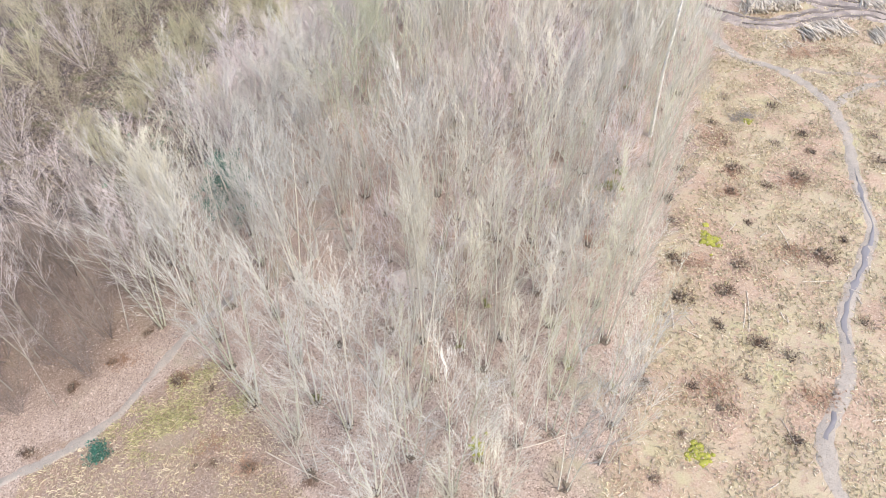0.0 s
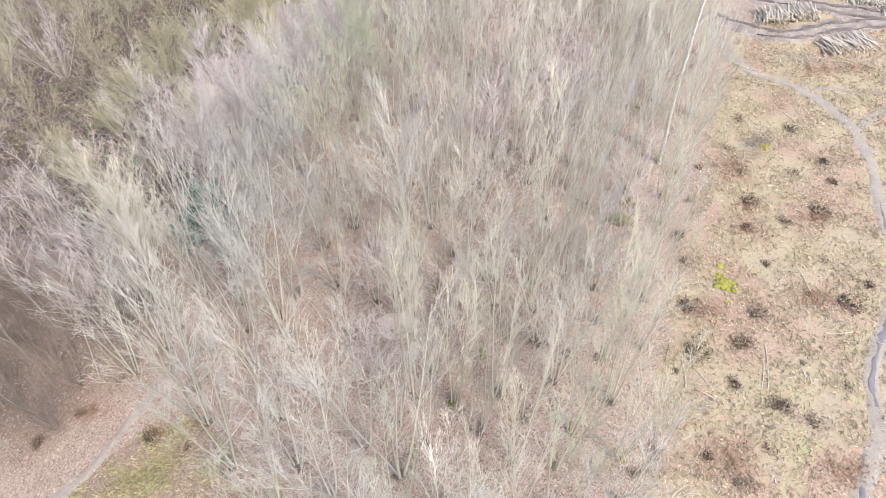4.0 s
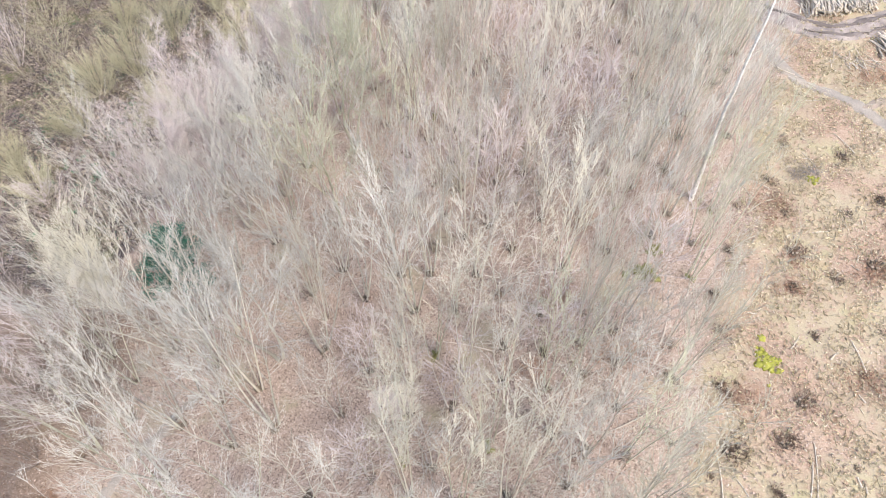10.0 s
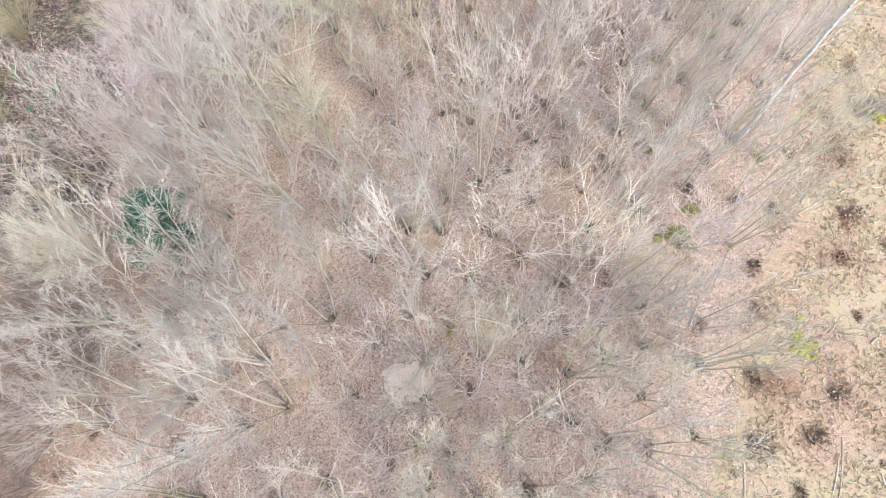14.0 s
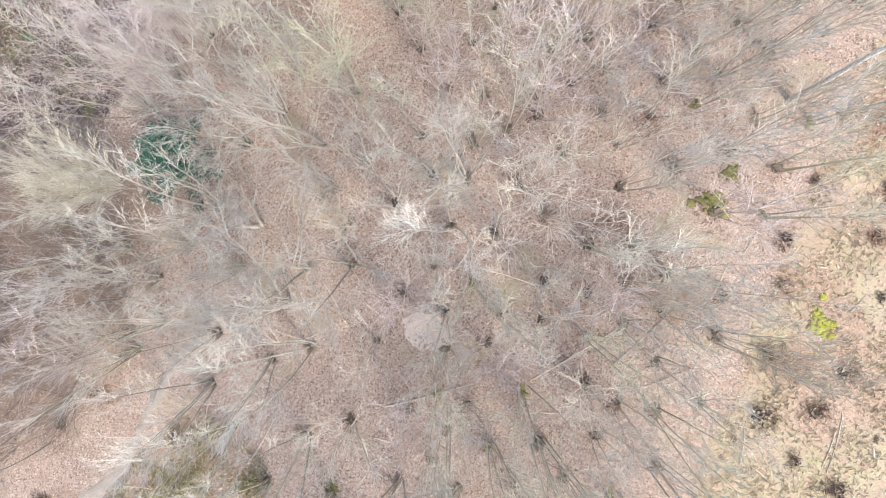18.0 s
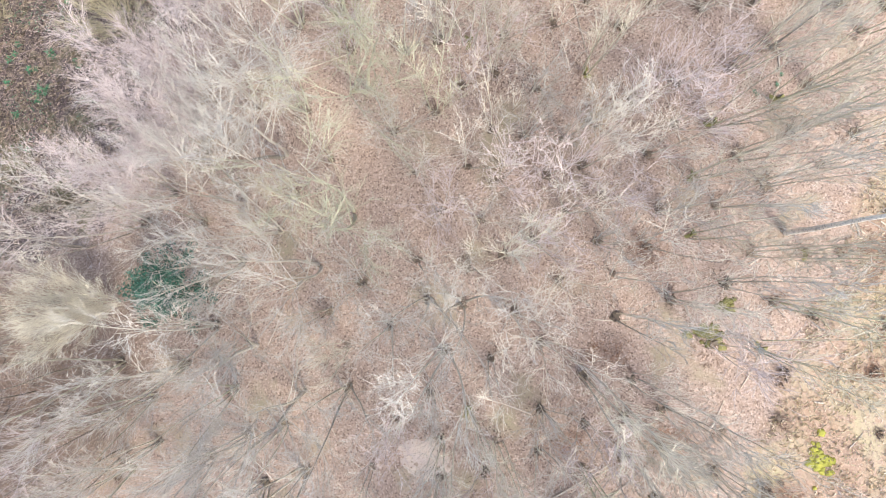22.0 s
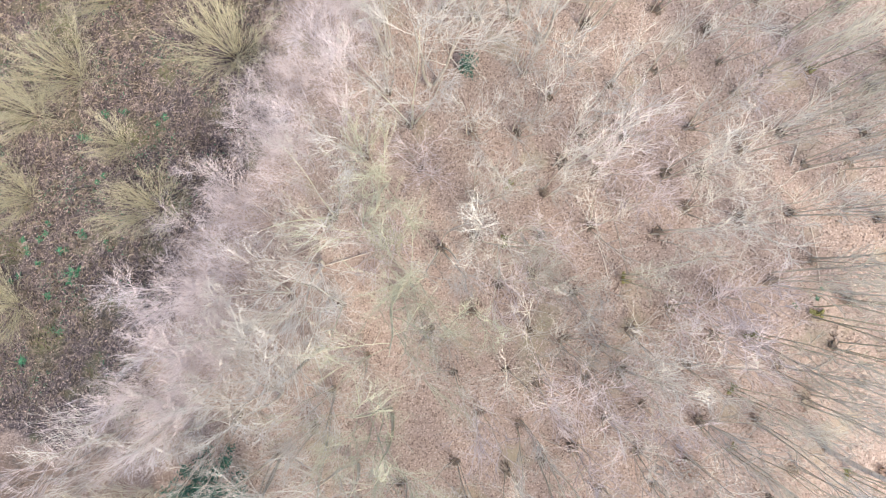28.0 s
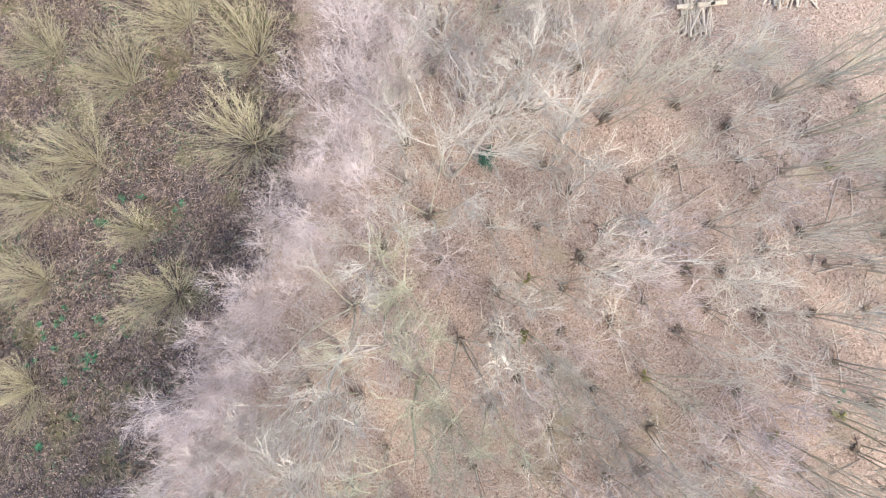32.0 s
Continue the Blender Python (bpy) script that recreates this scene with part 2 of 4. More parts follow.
FOREST = [(9.5, -36.5), (11.5, -31.5), (13, -25), (15.5, -18), (18, -12), (21, -5), (24, 2), (26, 8), (22, 17), (8, 20.5), (8, 33), (-12, 36), (-5.5, 22),
          (-5, 12), (-8, 6), (-12.5, 0), (-16.5, -4), (-18, -12), (-17.5, -18), (-15, -19.5), (-11.5, -21.5), (-9.5, -25.5), (-8, -28), (-5, -32.5), (-1, -36.5)]
LEFT_WOOD = [(-17, -5), (-17, -14), (-16.5, -18.5), (-18, -21.5), (-23, -26), (-32, -28), (-46, -20), (-42, -4), (-31, -7.5), (-24, -9), (-20.5, -7)]
CLEARING = [(9, -36), (11.5, -31), (14, -25), (16.5, -18), (19, -12), (22, -5), (25.5, 3), (29, 10), (50, 22), (90, 10), (90, -80), (5, -80), (5, -38)]
GLADE = [(-9, -26), (-13, -23), (-17, -26), (-22, -30), (-30, -80), (5, -80), (5, -38), (-1, -38), (-5, -33)]
SCRUB = [(-13, 34), (-10.5, 20), (-11, 13), (-13.8, 7.5), (-17, 4), (-18.5, -3), (-20, -6), (-24, -8), (-32, -6.5), (-44, -3), (-90, 0), (-90, 90), (-20, 90)]
YARD = [(9, 21.5), (24, 18), (29, 10.5), (36, 4), (60, 4), (60, 40), (9, 40)]


def inside(poly, x, y):
    hit, j = False, len(poly) - 1
    for i in range(len(poly)):
        (xi, yi), (xj, yj) = poly[i], poly[j]
        if (yi > y) != (yj > y) and x < (xj - xi) * (y - yi) / (yj - yi) + xi:
            hit = not hit
        j = i
    return hit


def axis(lo, hi, step, far):
    inner = list(np.arange(lo, hi + 0.001, step))
    out, s, v = [], step, hi
    while v < far:
        s *= 1.35
        v += s
        out.append(v)
    back, s, v = [], step, lo
    while v > -far:
        s *= 1.35
        v -= s
        back.append(v)
    return back[::-1] + inner + out


def mesh_object(name, verts, faces, material, parent=None, label="", smooth=False):
    me = bpy.data.meshes.new(name)
    me.from_pydata(verts, [], faces)
    if smooth:
        me.polygons.foreach_set("use_smooth", [True] * len(me.polygons))
    for m in material if isinstance(material, (list, tuple)) else (material,):
        me.materials.append(m)
    ob = new(name, me)
    ob.parent = parent
    if label:
        ob["label"] = label
    return ob


def part(name, bm, material, parent, label=""):
    """Links a bmesh as one mesh object under a thing or a part."""
    me = bpy.data.meshes.new(name)
    bm.to_mesh(me)
    bm.free()
    for m in material if isinstance(material, (list, tuple)) else (material,):
        me.materials.append(m)
    ob = new(name, me)
    ob.parent = parent
    if label:
        ob["label"] = label
    return ob


def build_ground():
    xs, ys = axis(-52, 50, 0.6, 900), axis(-46, 44, 0.6, 900)
    verts = [(x, y, lie(x, y)) for y in ys for x in xs]
    w = len(xs)
    faces = [(j * w + i, j * w + i + 1, (j + 1) * w + i + 1, (j + 1) * w + i) for j in range(len(ys) - 1) for i in range(w - 1)]
    ob = mesh_object("ground", verts, faces, FLOOR, smooth=True)
    zone = ob.data.color_attributes.new("zone", "FLOAT_COLOR", "POINT")
    vals = []
    offsets = [(1.6 * math.cos(k * 2.1) * k / 4, 1.6 * math.sin(k * 2.1) * k / 4) for k in range(5)]
    for x, y, z in verts:
        wx, wy = x + 2.2 * noise.noise((x * 0.3, y * 0.3, 7)), y + 2.2 * noise.noise((x * 0.3, y * 0.3, 9))
        grass = sum(inside(CLEARING, wx + a, wy + b) for a, b in offsets) / 5
        if inside(GLADE, wx, wy):
            grass = max(grass, 0.34 + 0.7 * noise.noise((x * 0.25, y * 0.25, 5)))
        scrub = sum(inside(SCRUB, wx + a, wy + b) for a, b in offsets) / 5
        # darker brown floor over LEFT_WOOD, fading at its edge, and half as strong in GLADE
        brown_floor = 0.75 * sum(inside(LEFT_WOOD, wx + 2 * a, wy + 2 * b) for a, b in offsets) / 5
        if y > -60 and inside(GLADE, wx, wy):
            brown_floor = max(brown_floor, 0.5)
        vals += [brown_floor, grass, scrub, 1]
    zone.data.foreach_set("color", vals)
    return tagged(ob, "sloping woodland floor of brown leaf litter and straw-coloured grass", "ground", kind="structure")


ground = build_ground()


def strip(name, line, width, material, rise, label, category, wobble=0.15, ruts=False):
    """A worn way laid over the ground along a smooth line, its edges tucked just under it."""
    pts = []
    for k in range(len(line) - 1):
        p0, p1, p2, p3 = (Vector(line[max(0, min(len(line) - 1, k + i))]) for i in (-1, 0, 1, 2))
        n = max(2, int((p2 - p1).length / 0.4))
        for s in range(n):
            u = s / n
            pts.append(0.5 * (2 * p1 + (p2 - p0) * u + (2 * p0 - 5 * p1 + 4 * p2 - p3) * u * u + (3 * p1 - p0 - 3 * p2 + p3) * u ** 3))
    pts.append(Vector(line[-1]))
    cols = 9
    verts, faces = [], []
    for i, p in enumerate(pts):
        d = (pts[min(i + 1, len(pts) - 1)] - pts[max(i - 1, 0)]).normalized()
        side = Vector((d.y, -d.x))
        w = width * (1 + 0.3 * noise.noise((p.x * 0.5, p.y * 0.5, 1)))
        for c in range(cols):
            u = c / (cols - 1) * 2 - 1
            q = p + side * (u * w / 2 + wobble * noise.noise((p.x * 0.9, p.y * 0.9, u + 4)))
            z = lie(q.x, q.y) + rise * (1 - u * u) - 0.05 * u ** 4 + 0.035 * abs(u) * noise.noise((q.x * 2.3, q.y * 2.3, 8))
            if ruts:
                z += 0.09 * math.cos(u * 9.4) + 0.09 * noise.noise((q.x * 2, q.y * 2, 0))
            else:
                z += 0.015 * noise.noise((q.x * 3, q.y * 3, 0))
            verts.append((q.x, q.y, z))
    for i in range(len(pts) - 1):
        for c in range(cols - 1):
            a = i * cols + c
            faces.append((a, a + 1, a + cols + 1, a + cols))
    return tagged(mesh_object(name, verts, faces, material, smooth=True), label, category, kind="structure")


EAST_PATH = [(26.2, 10.5), (26.9, 7.0), (27.8, 3.8), (30.3, 1.5), (31.9, -0.7), (33.0, -4.2), (32.7, -7.7), (31.6, -11.4), (30.9, -15.4), (30.4, -17.4),
             (28.2, -20.7), (25.8, -24.1), (25.2, -26.1), (24.6, -27.9), (22.9, -30.3), (21.8, -31.8), (21.3, -34.4), (22.0, -38.0), (21.0, -46.0)]
WEST_PATH = [(-30.0, -34.0), (-23.8, -30.8), (-21.4, -29.7), (-19.3, -28.4), (-17.7, -26.9), (-16.6, -24.7), (-15.4, -22.2), (-14.3, -20.5), (-13.1, -19.2), (-11.5, -17.0)]
strip("footpath", EAST_PATH, 1.15, PATH_MUD, 0.05, "worn grey mud footpath winding across the felled clearing", "path")
strip("footpath", [(32.9, -4.6), (34.2, -3.2), (36.8, -1.5), (41.0, -0.6), (46.0, -0.4)], 0.9, PATH_MUD, 0.05, "worn grey side path forking off through straw-coloured grass", "path")
strip("footpath", [(31.2, 0.4), (32.8, 1.0), (35.0, 0.6), (38.0, -0.1), (41.0, -0.6)], 0.8, TRODDEN, 0.045, "faint trodden side path through straw-coloured grass", "path")
strip("footpath", WEST_PATH, 0.85, PATH_MUD, 0.06, "faint trodden earth path entering the bare wood", "path")
strip("track", [(26.5, 24.0), (30.2, 18.0), (34.0, 14.4), (40.5, 11.6), (50.0, 8.0)], 3.4, TRACK_MUD, 0.10, "rutted muddy forestry track beside log piles", "track", 0.3, True)
strip("track", [(27.2, 12.6), (30.2, 9.4), (33.0, 8.6), (37.0, 9.6), (42.0, 9.7), (50.0, 5.0)], 2.6, TRACK_MUD, 0.12, "rutted muddy forestry track between log piles", "track", 0.3, True)
strip("track", [(8.0, 26.5), (14.0, 25.6), (20.0, 23.4), (26.5, 24.0)], 3.0, TRACK_MUD, 0.10, "churned pale mud track at the edge of the wood", "track", 0.3, True)


for line, w in (([(26.9, 24.0), (30.7, 18.2), (34.3, 14.9), (40.7, 12.2), (50.0, 8.7)], 0.45), ([(26.0, 23.8), (29.6, 17.6), (33.6, 13.8), (40.2, 11.0), (50.0, 7.2)], 0.5),
                ([(27.4, 13.2), (30.4, 10.0), (33.1, 9.2), (37.0, 10.2), (42.0, 10.3), (50.0, 5.6)], 0.4), ([(30.0, 8.9), (33.0, 8.0), (37.0, 9.0), (42.0, 9.1), (50.0, 4.4)], 0.4),
                ([(8.0, 26.0), (14.0, 25.1), (20.0, 22.9), (26.5, 23.5)], 0.5)):
    strip("wheel_rut", line, w, RUT_MUD, 0.17, "dark wet wheel rut in the muddy track", "rut", 0.35)

for wet, wide in ((EAST_PATH[7:11], 0.5), (EAST_PATH[10:13], 0.45), (EAST_PATH[14:16], 0.3)):
    ob = strip("puddle", wet, wide, PUDDLE, 0.075, "dark wet mud lying along the footpath", "puddle", 0.3)
    ob["kind"] = ""
    del ob["kind"]
    ob["group"] = "wet places on the footpath"


# ---- bare trees ----
class Wood:
    """Collects tapering branches as one mesh."""

    def __init__(self):
        self.verts, self.faces = [], []

    def tube(self, pts, radii, sides):
        first, n = len(self.verts), len(pts)
        for i, p in enumerate(pts):
            d = pts[min(i + 1, n - 1)] - pts[max(i - 1, 0)]
            side = d.cross(Vector((0.31, 0.17, 0.93)) if abs(d.z) < 0.8 * d.length else Vector((1, 0, 0))).normalized()
            up = side.cross(d).normalized()
            if i == n - 1 and sides == 3:
                self.verts.append(tuple(p))
                break
            for s in range(sides):
                a = s / sides * math.tau
                self.verts.append(tuple(p + (side * math.cos(a) + up * math.sin(a)) * radii[i]))
        for i in range(n - 1):
            a, b = first + i * sides, first + (i + 1) * sides
            for s in range(sides):
                t = (s + 1) % sides
                self.faces.append((a + s, a + t, b) if i == n - 2 and sides == 3 else (a + s, a + t, b + t, b + s))
        if sides > 3:
            self.faces.append(tuple(range(first + (n - 1) * sides, first + n * sides)))


def rand_dir(rng):
    return Vector((rng.gauss(0, 1), rng.gauss(0, 1), rng.gauss(0, 1))).normalized()


def course(rng, p, d, length, n, wander, lift):
    """A wandering line from p along d, which rises or sinks by lift."""
    pts, d = [p.copy()], d.normalized()
    for _ in range(n):
        d = (d + rand_dir(rng) * wander + Vector((0, 0, lift))).normalized()
        p = p + d * (length / n)
        pts.append(p)
    return pts


def along(pts, u):
    f = u * (len(pts) - 1)
    i = min(int(f), len(pts) - 2)
    return pts[i].lerp(pts[i + 1], f - i), (pts[i + 1] - pts[i]).normalized()


def off(rng, d, angle):
    """A direction that leaves d by that many degrees, to any side."""
    s = d.cross(rand_dir(rng)).normalized()
    return (d * math.cos(radians(angle)) + s * math.sin(radians(angle))).normalized()


def twigs(rng, wood, pts, count, length, r, lift, tips=2, first=0.25, angle=30):
    """Straight slender shoots along a branch, each forked near its end."""
    for _ in range(count):
        u = first + (1 - first) * rng.random()
        p, d = along(pts, u)
        way = (off(rng, d, rng.uniform(0.45, 1.25) * angle) + Vector((0, 0, lift))).normalized()
        ln = length * rng.uniform(0.6, 1.35) * (1.2 - 0.5 * u)
        wood.tube([p, p + way * ln], [r, 0], 3)
        for _ in range(tips):
            p2 = p + way * ln * rng.uniform(0.2, 0.8)
            e = p2 + off(rng, way, rng.uniform(12, 32)) * length * rng.uniform(0.35, 0.75)
            wood.tube([p2, e], [r * 0.8, 0], 3)


def stem_with_crown(rng, stem, crown, base, lean, tall, r, branches, reach, start=0.38, wander=0.05, twig=1.0, ntwig=6, rise=0.09, spread=36, tips=2, fan=24, fine=1.0):
    """A slender stem with upswept branches, which carry fans of straight twigs."""
    pts = course(rng, base, lean, tall, 8, wander * 0.6, 0.04)
    stem.tube(pts, [r * (1 - 0.88 * (i / 8) ** 0.9) for i in range(9)], 5)
    for b in range(branches):
        u = start + (0.985 - start) * ((b + rng.random()) / branches)
        p, d = along(pts, u)
        ln = (reach * (1.15 - u) + 0.5) * rng.uniform(0.6, 1.3)
        q = course(rng, p, off(rng, d, spread * rng.uniform(0.6, 1.3)), ln, 3, 0.065, rise)
        rb = max(0.0125, r * 0.27 * (1.15 - u)) * fine
        crown.tube(q, [rb, rb * 0.75, rb * 0.5, 0], 3)
        twigs(rng, crown, q, ntwig, twig, 0.0086 * fine, rise, tips, 0.15, fan)
    return pts


def base_mound(name, r, tall, material, parent, label, seed):
    """A knotty old stool: a low broken lump of uneven outline."""
    bm = bmesh.new()
    bmesh.ops.create_icosphere(bm, subdivisions=2, radius=1)
    for v in bm.verts:
        k = 0.9 + 1.25 * noise.noise(v.co * 2.2 + Vector((seed, 0, 0))) + 0.5 * noise.noise(v.co * 5.5 + Vector((0, seed, 0)))
        v.co = Vector((v.co.x * r * k * 1.15, v.co.y * r * k * 0.85, max(-0.25, v.co.z * tall * k)))
    return part(name, bm, material, parent, label)


def coppice_tree(seed, stems, tall, bark, twig_mat, label, lean=0.10, branches=16, moss=False, reach=2.6, ntwig=6, tips=2, name="coppice_tree", group="coppice trees of the wood",
                 thick=(0.050, 0.084), stool=True, spread=36, wander=0.075, start=0.38, foot=(0.08, 0.26), fine=1.0, fan=22, twig=1.0):
    rng = random.Random(seed)
    tree = new(name)
    tagged(tree, label, "tree", group)
    if stool:
        base_mound("stool", 0.17 + 0.03 * stems, 0.12, MOSS_OLIVE if moss else STOOL, tree, "mossy old stool" if moss else "dark knotty stool", seed)
        brush = Wood()
        mx, my, wx, wy = rng.uniform(-0.3, 0.3), rng.uniform(-0.3, 0.3), rng.uniform(0.35, 1.2), rng.uniform(0.35, 1.2)
        for _ in range(rng.randint(16, 64)):
            a, r = rng.random() * math.tau, 0.85 * rng.random() ** 0.8
            brush.tube(course(rng, Vector((mx + math.cos(a) * r * wx, my + math.sin(a) * r * wy, 0.0)), Vector((math.cos(a), math.sin(a), rng.uniform(0.1, 1.0))), rng.uniform(0.2, 0.5), 2, 0.4, -0.15), [0.015, 0.012, 0], 3)
        mesh_object("dead_growth", brush.verts, brush.faces, BROWN_DEAD, tree, "dark dead shoots round the stool")["kind"] = "stuff"
    crown = Wood()
    for s in range(stems):
        a = (s + rng.random() * 0.6) / stems * math.tau
        out = Vector((math.cos(a), math.sin(a), 0))
        st = Wood()
        h = tall * rng.uniform(0.68, 1.08)
        stem_with_crown(rng, st, crown, out * rng.uniform(*foot) + Vector((0, 0, -0.1)), Vector((0, 0, 1)) + out * lean * rng.uniform(0.4, 1.6), h,
                        rng.uniform(*thick), branches, reach, wander=wander, ntwig=ntwig, tips=tips, spread=spread, start=start, fine=fine, fan=fan, twig=twig)
        mesh_object("stem", st.verts, st.faces, bark, tree, smooth=True)
    mesh_object("crown", crown.verts, crown.faces, twig_mat, tree, "bare upswept branches and fine twigs")
    return tree


def spreading_tree(seed, tall, r, bark, twig_mat, label, group, limbs=7, reach=4.2, forks=2, name="tree", ntwig=7, sub=6):
    """A broad bare tree: a trunk or two that break into crooked limbs, branches and twigs."""
    rng = random.Random(seed)
    tree = new(name)
    tagged(tree, label, "tree", group)
    crown = Wood()
    for f in range(forks):
        a = f / forks * math.tau + rng.random()
        lean = Vector((math.cos(a), math.sin(a), 0)) * rng.uniform(0.12, 0.3) + Vector((0, 0, 1))
        trunk = Wood()
        pts = course(rng, Vector((math.cos(a) * 0.12, math.sin(a) * 0.12, -0.15)), lean, tall * rng.uniform(0.72, 0.9), 9, 0.11, 0.04)
        trunk.tube(pts, [r * (1.25 if i == 0 else 1 - 0.85 * i / 9) for i in range(10)], 7)
        mesh_object("trunk", trunk.verts, trunk.faces, bark, tree, smooth=True)
        for b in range(limbs):
            u = 0.32 + 0.66 * (b + rng.random() * 0.8) / limbs
            p, d = along(pts, min(u, 0.99))
            limb = course(rng, p, off(rng, d, rng.uniform(30, 58)), reach * (1.35 - 0.75 * u) * rng.uniform(0.75, 1.25), 5, 0.13, 0.07)
            rl = r * 0.28 * (1.2 - 0.8 * u) + 0.009
            crown.tube(limb, [rl * (1 - 0.15 * i) for i in range(5)] + [0], 3)
            for _ in range(sub):
                p2, d2 = along(limb, rng.uniform(0.25, 1.0))
                q = course(rng, p2, off(rng, d2, rng.uniform(18, 42)), reach * 0.46 * rng.uniform(0.6, 1.3), 3, 0.10, 0.06)
                crown.tube(q, [0.016, 0.0135, 0.010, 0], 3)
                twigs(rng, crown, q, ntwig, 0.95, 0.0085, 0.05, 2, 0.1, 27)
    mesh_object("crown", crown.verts, crown.faces, twig_mat, tree, "bare crooked limbs and fine twigs")
    return tree


def on_ground(x, y, turn=0, sink=0.0, scale=1.0, lean=(0, 0)):
    return pose(x, y, lie(x, y) - sink, lean[0], lean[1], turn) @ Matrix.Diagonal((scale, scale, scale, 1))


def place(kinds, rng, x, y, scale=(0.88, 1.12)):
    """Stands one of the built kinds, or a copy of it, at x, y."""
    k = rng.randrange(len(kinds))
    ob, used = kinds[k]
    m = on_ground(x, y, rng.random() * 360, 0, rng.uniform(*scale), (rng.uniform(-2, 2), rng.uniform(-2, 2)))
    if used:
        return copy_thing(ob, m)
    kinds[k] = (ob, True)
    ob.matrix_basis = m
    return ob


def drop_unused(kinds):
    for ob, used in kinds:
        if not used:
            for o in (*ob.children_recursive, ob):
                bpy.data.objects.remove(o)


TAN_LABEL = "bare multi-stemmed coppice tree with slender tan stems"
GREEN_LABEL = "bare multi-stemmed coppice tree, stems tinged green with algae"
GREY_LABEL = "bare grey coppice tree with fine pale twigs"
TAN_KINDS = [(coppice_tree(11 + i, n, h, b, t, lab, moss=mo, branches=15, fine=1.0, ntwig=5, reach=2.5, spread=21, wander=0.05, lean=0.06, start=0.22, fan=19, thick=(0.027, 0.057), foot=(0.12, 0.42)), False)
             for i, (n, h, b, t, lab, mo) in enumerate((
                 (4, 11.4, BARK, TWIG_PALE, TAN_LABEL, False), (5, 11.8, BARK, TWIG, TAN_LABEL, False), (3, 12.4, BARK, TWIG_GREY, GREY_LABEL, False), (3, 12.0, BARK, TWIG, TAN_LABEL, False),
                 (4, 11.0, BARK_GREEN, TWIG, GREEN_LABEL, True), (4, 10.8, BARK, TWIG, TAN_LABEL, False), (3, 11.6, BARK_GREEN, TWIG_OLIVE, GREEN_LABEL, False), (3, 11.0, BARK, TWIG_PALE, TAN_LABEL, False),
                 (3, 9.6, BARK, TWIG_GREY, GREY_LABEL, False)))]
GREY_KINDS = [(coppice_tree(31 + i, n, h, b, t, lab, reach=4.2, lean=0.17, spread=30, branches=14, ntwig=6, fine=1.0, fan=26), False) for i, (n, h, b, t, lab) in enumerate((
    (4, 11.8, BARK_GREY, TWIG_GREY, GREY_LABEL), (4, 11.0, BARK_GREY, TWIG_GREY, GREY_LABEL), (4, 11.8, BARK_GREEN, TWIG_GREY, GREY_LABEL), (4, 12.0, BARK, TWIG_GREY, GREY_LABEL)))]


LOW_KINDS = [(coppice_tree(131 + i, n, h, b, t, lab, branches=11, ntwig=4, fine=1.3, reach=3.4, spread=36, fan=30, wander=0.07, lean=0.18, start=0.24, thick=(0.028, 0.052), foot=(0.1, 0.35)), False)
             for i, (n, h, b, t, lab) in enumerate((
                 (4, 8.2, BARK, TWIG_PALE, "low bare coppice tree with crooked tan branches"), (5, 7.4, BARK, TWIG_GREY, "low bare coppice tree with pale grey branches"),
                 (3, 8.8, BARK_GREY, TWIG_PALE, "low bare coppice tree with upswept tan branches"), (4, 6.6, BARK, TWIG_PINK, "low bare coppice tree with a pinkish haze of twigs")))]


def coppice_kinds(rng, x, y):
    """Grey, wider crowns to the west, tan stems to the east, younger and lower growth in the middle."""
    if -6 < x < 15 and y > -25 and rng.random() < (0.68 if y > -12 else 0.55):
        return LOW_KINDS
    return GREY_KINDS if rng.random() < 1 / (1 + math.exp((x + (1.0 if y > -21 else 4.0)) * 0.5)) else TAN_KINDS


STOOLS_SOUTH = [(0.5, -15.0), (10.9, -14.0), (12.3, -15.4), (15.2, -16.4), (6.3, -15.7), (4.0, -17.5), (10.3, -17.8), (14.8, -18.4), (8.9, -23.6), (11.9, -22.3),
                (-12.0, -19.0), (3.7, -13.1), (2.2, -10.2), (6.4, -12.2), (10.1, -8.5), (14.8, -12.1), (15.6, -9.0), (10.2, -10.7), (0.6, -31.5), (6.3, -31.3),
                (8.4, -33.8), (-16.9, -20.0), (-12.3, -21.8), (-11.0, -24.2), (4.2, -32.0), (-5.9, -29.5), (-8.8, -27.1), (-5.1, -27.5), (11.8, -19.8), (3.4, -19.2), (11.2, -30.6), (-0.8, -22.6)]
STOOLS_NORTH = [(4.4, -7.5), (11.9, -2.2), (7.7, -5.1), (-0.4, -2.9), (-0.3, -7.8), (16.9, -7.4), (5.6, -1.0), (18.2, 3.2), (0.8, 10.5), (8.8, 2.3),
                (14.1, -3.4), (17.6, -3.9), (15.0, 9.1), (11.1, 8.0), (20.1, 8.3), (2.2, 1.9), (9.0, 10.1), (7.5, 8.3), (10.6, 4.8), (16.9, 10.0),
                (14.7, 12.2), (14.0, 13.9), (18.4, 13.4), (16.3, 2.2), (7.1, 5.2), (3.3, 10.5), (18.9, -1.1), (20.3, -3.0)]
OAKS = [(-3.3, 1.9), (-1.5, 13.5), (4.6, 15.6), (-4.8, 6.4), (-8.1, -1.8), (-5.9, -8.2), (-3.9, -5.2), (-6.7, -15.2), (-9.6, -12.8), (-2.6, 19.5), (-8.0, 3.0), (-10.4, -4.4)]

GREENED = ((-3.3, 1.9), (-4.8, 6.4), (-3.9, -5.2))
rng = random.Random(5)
stood = list(OAKS)


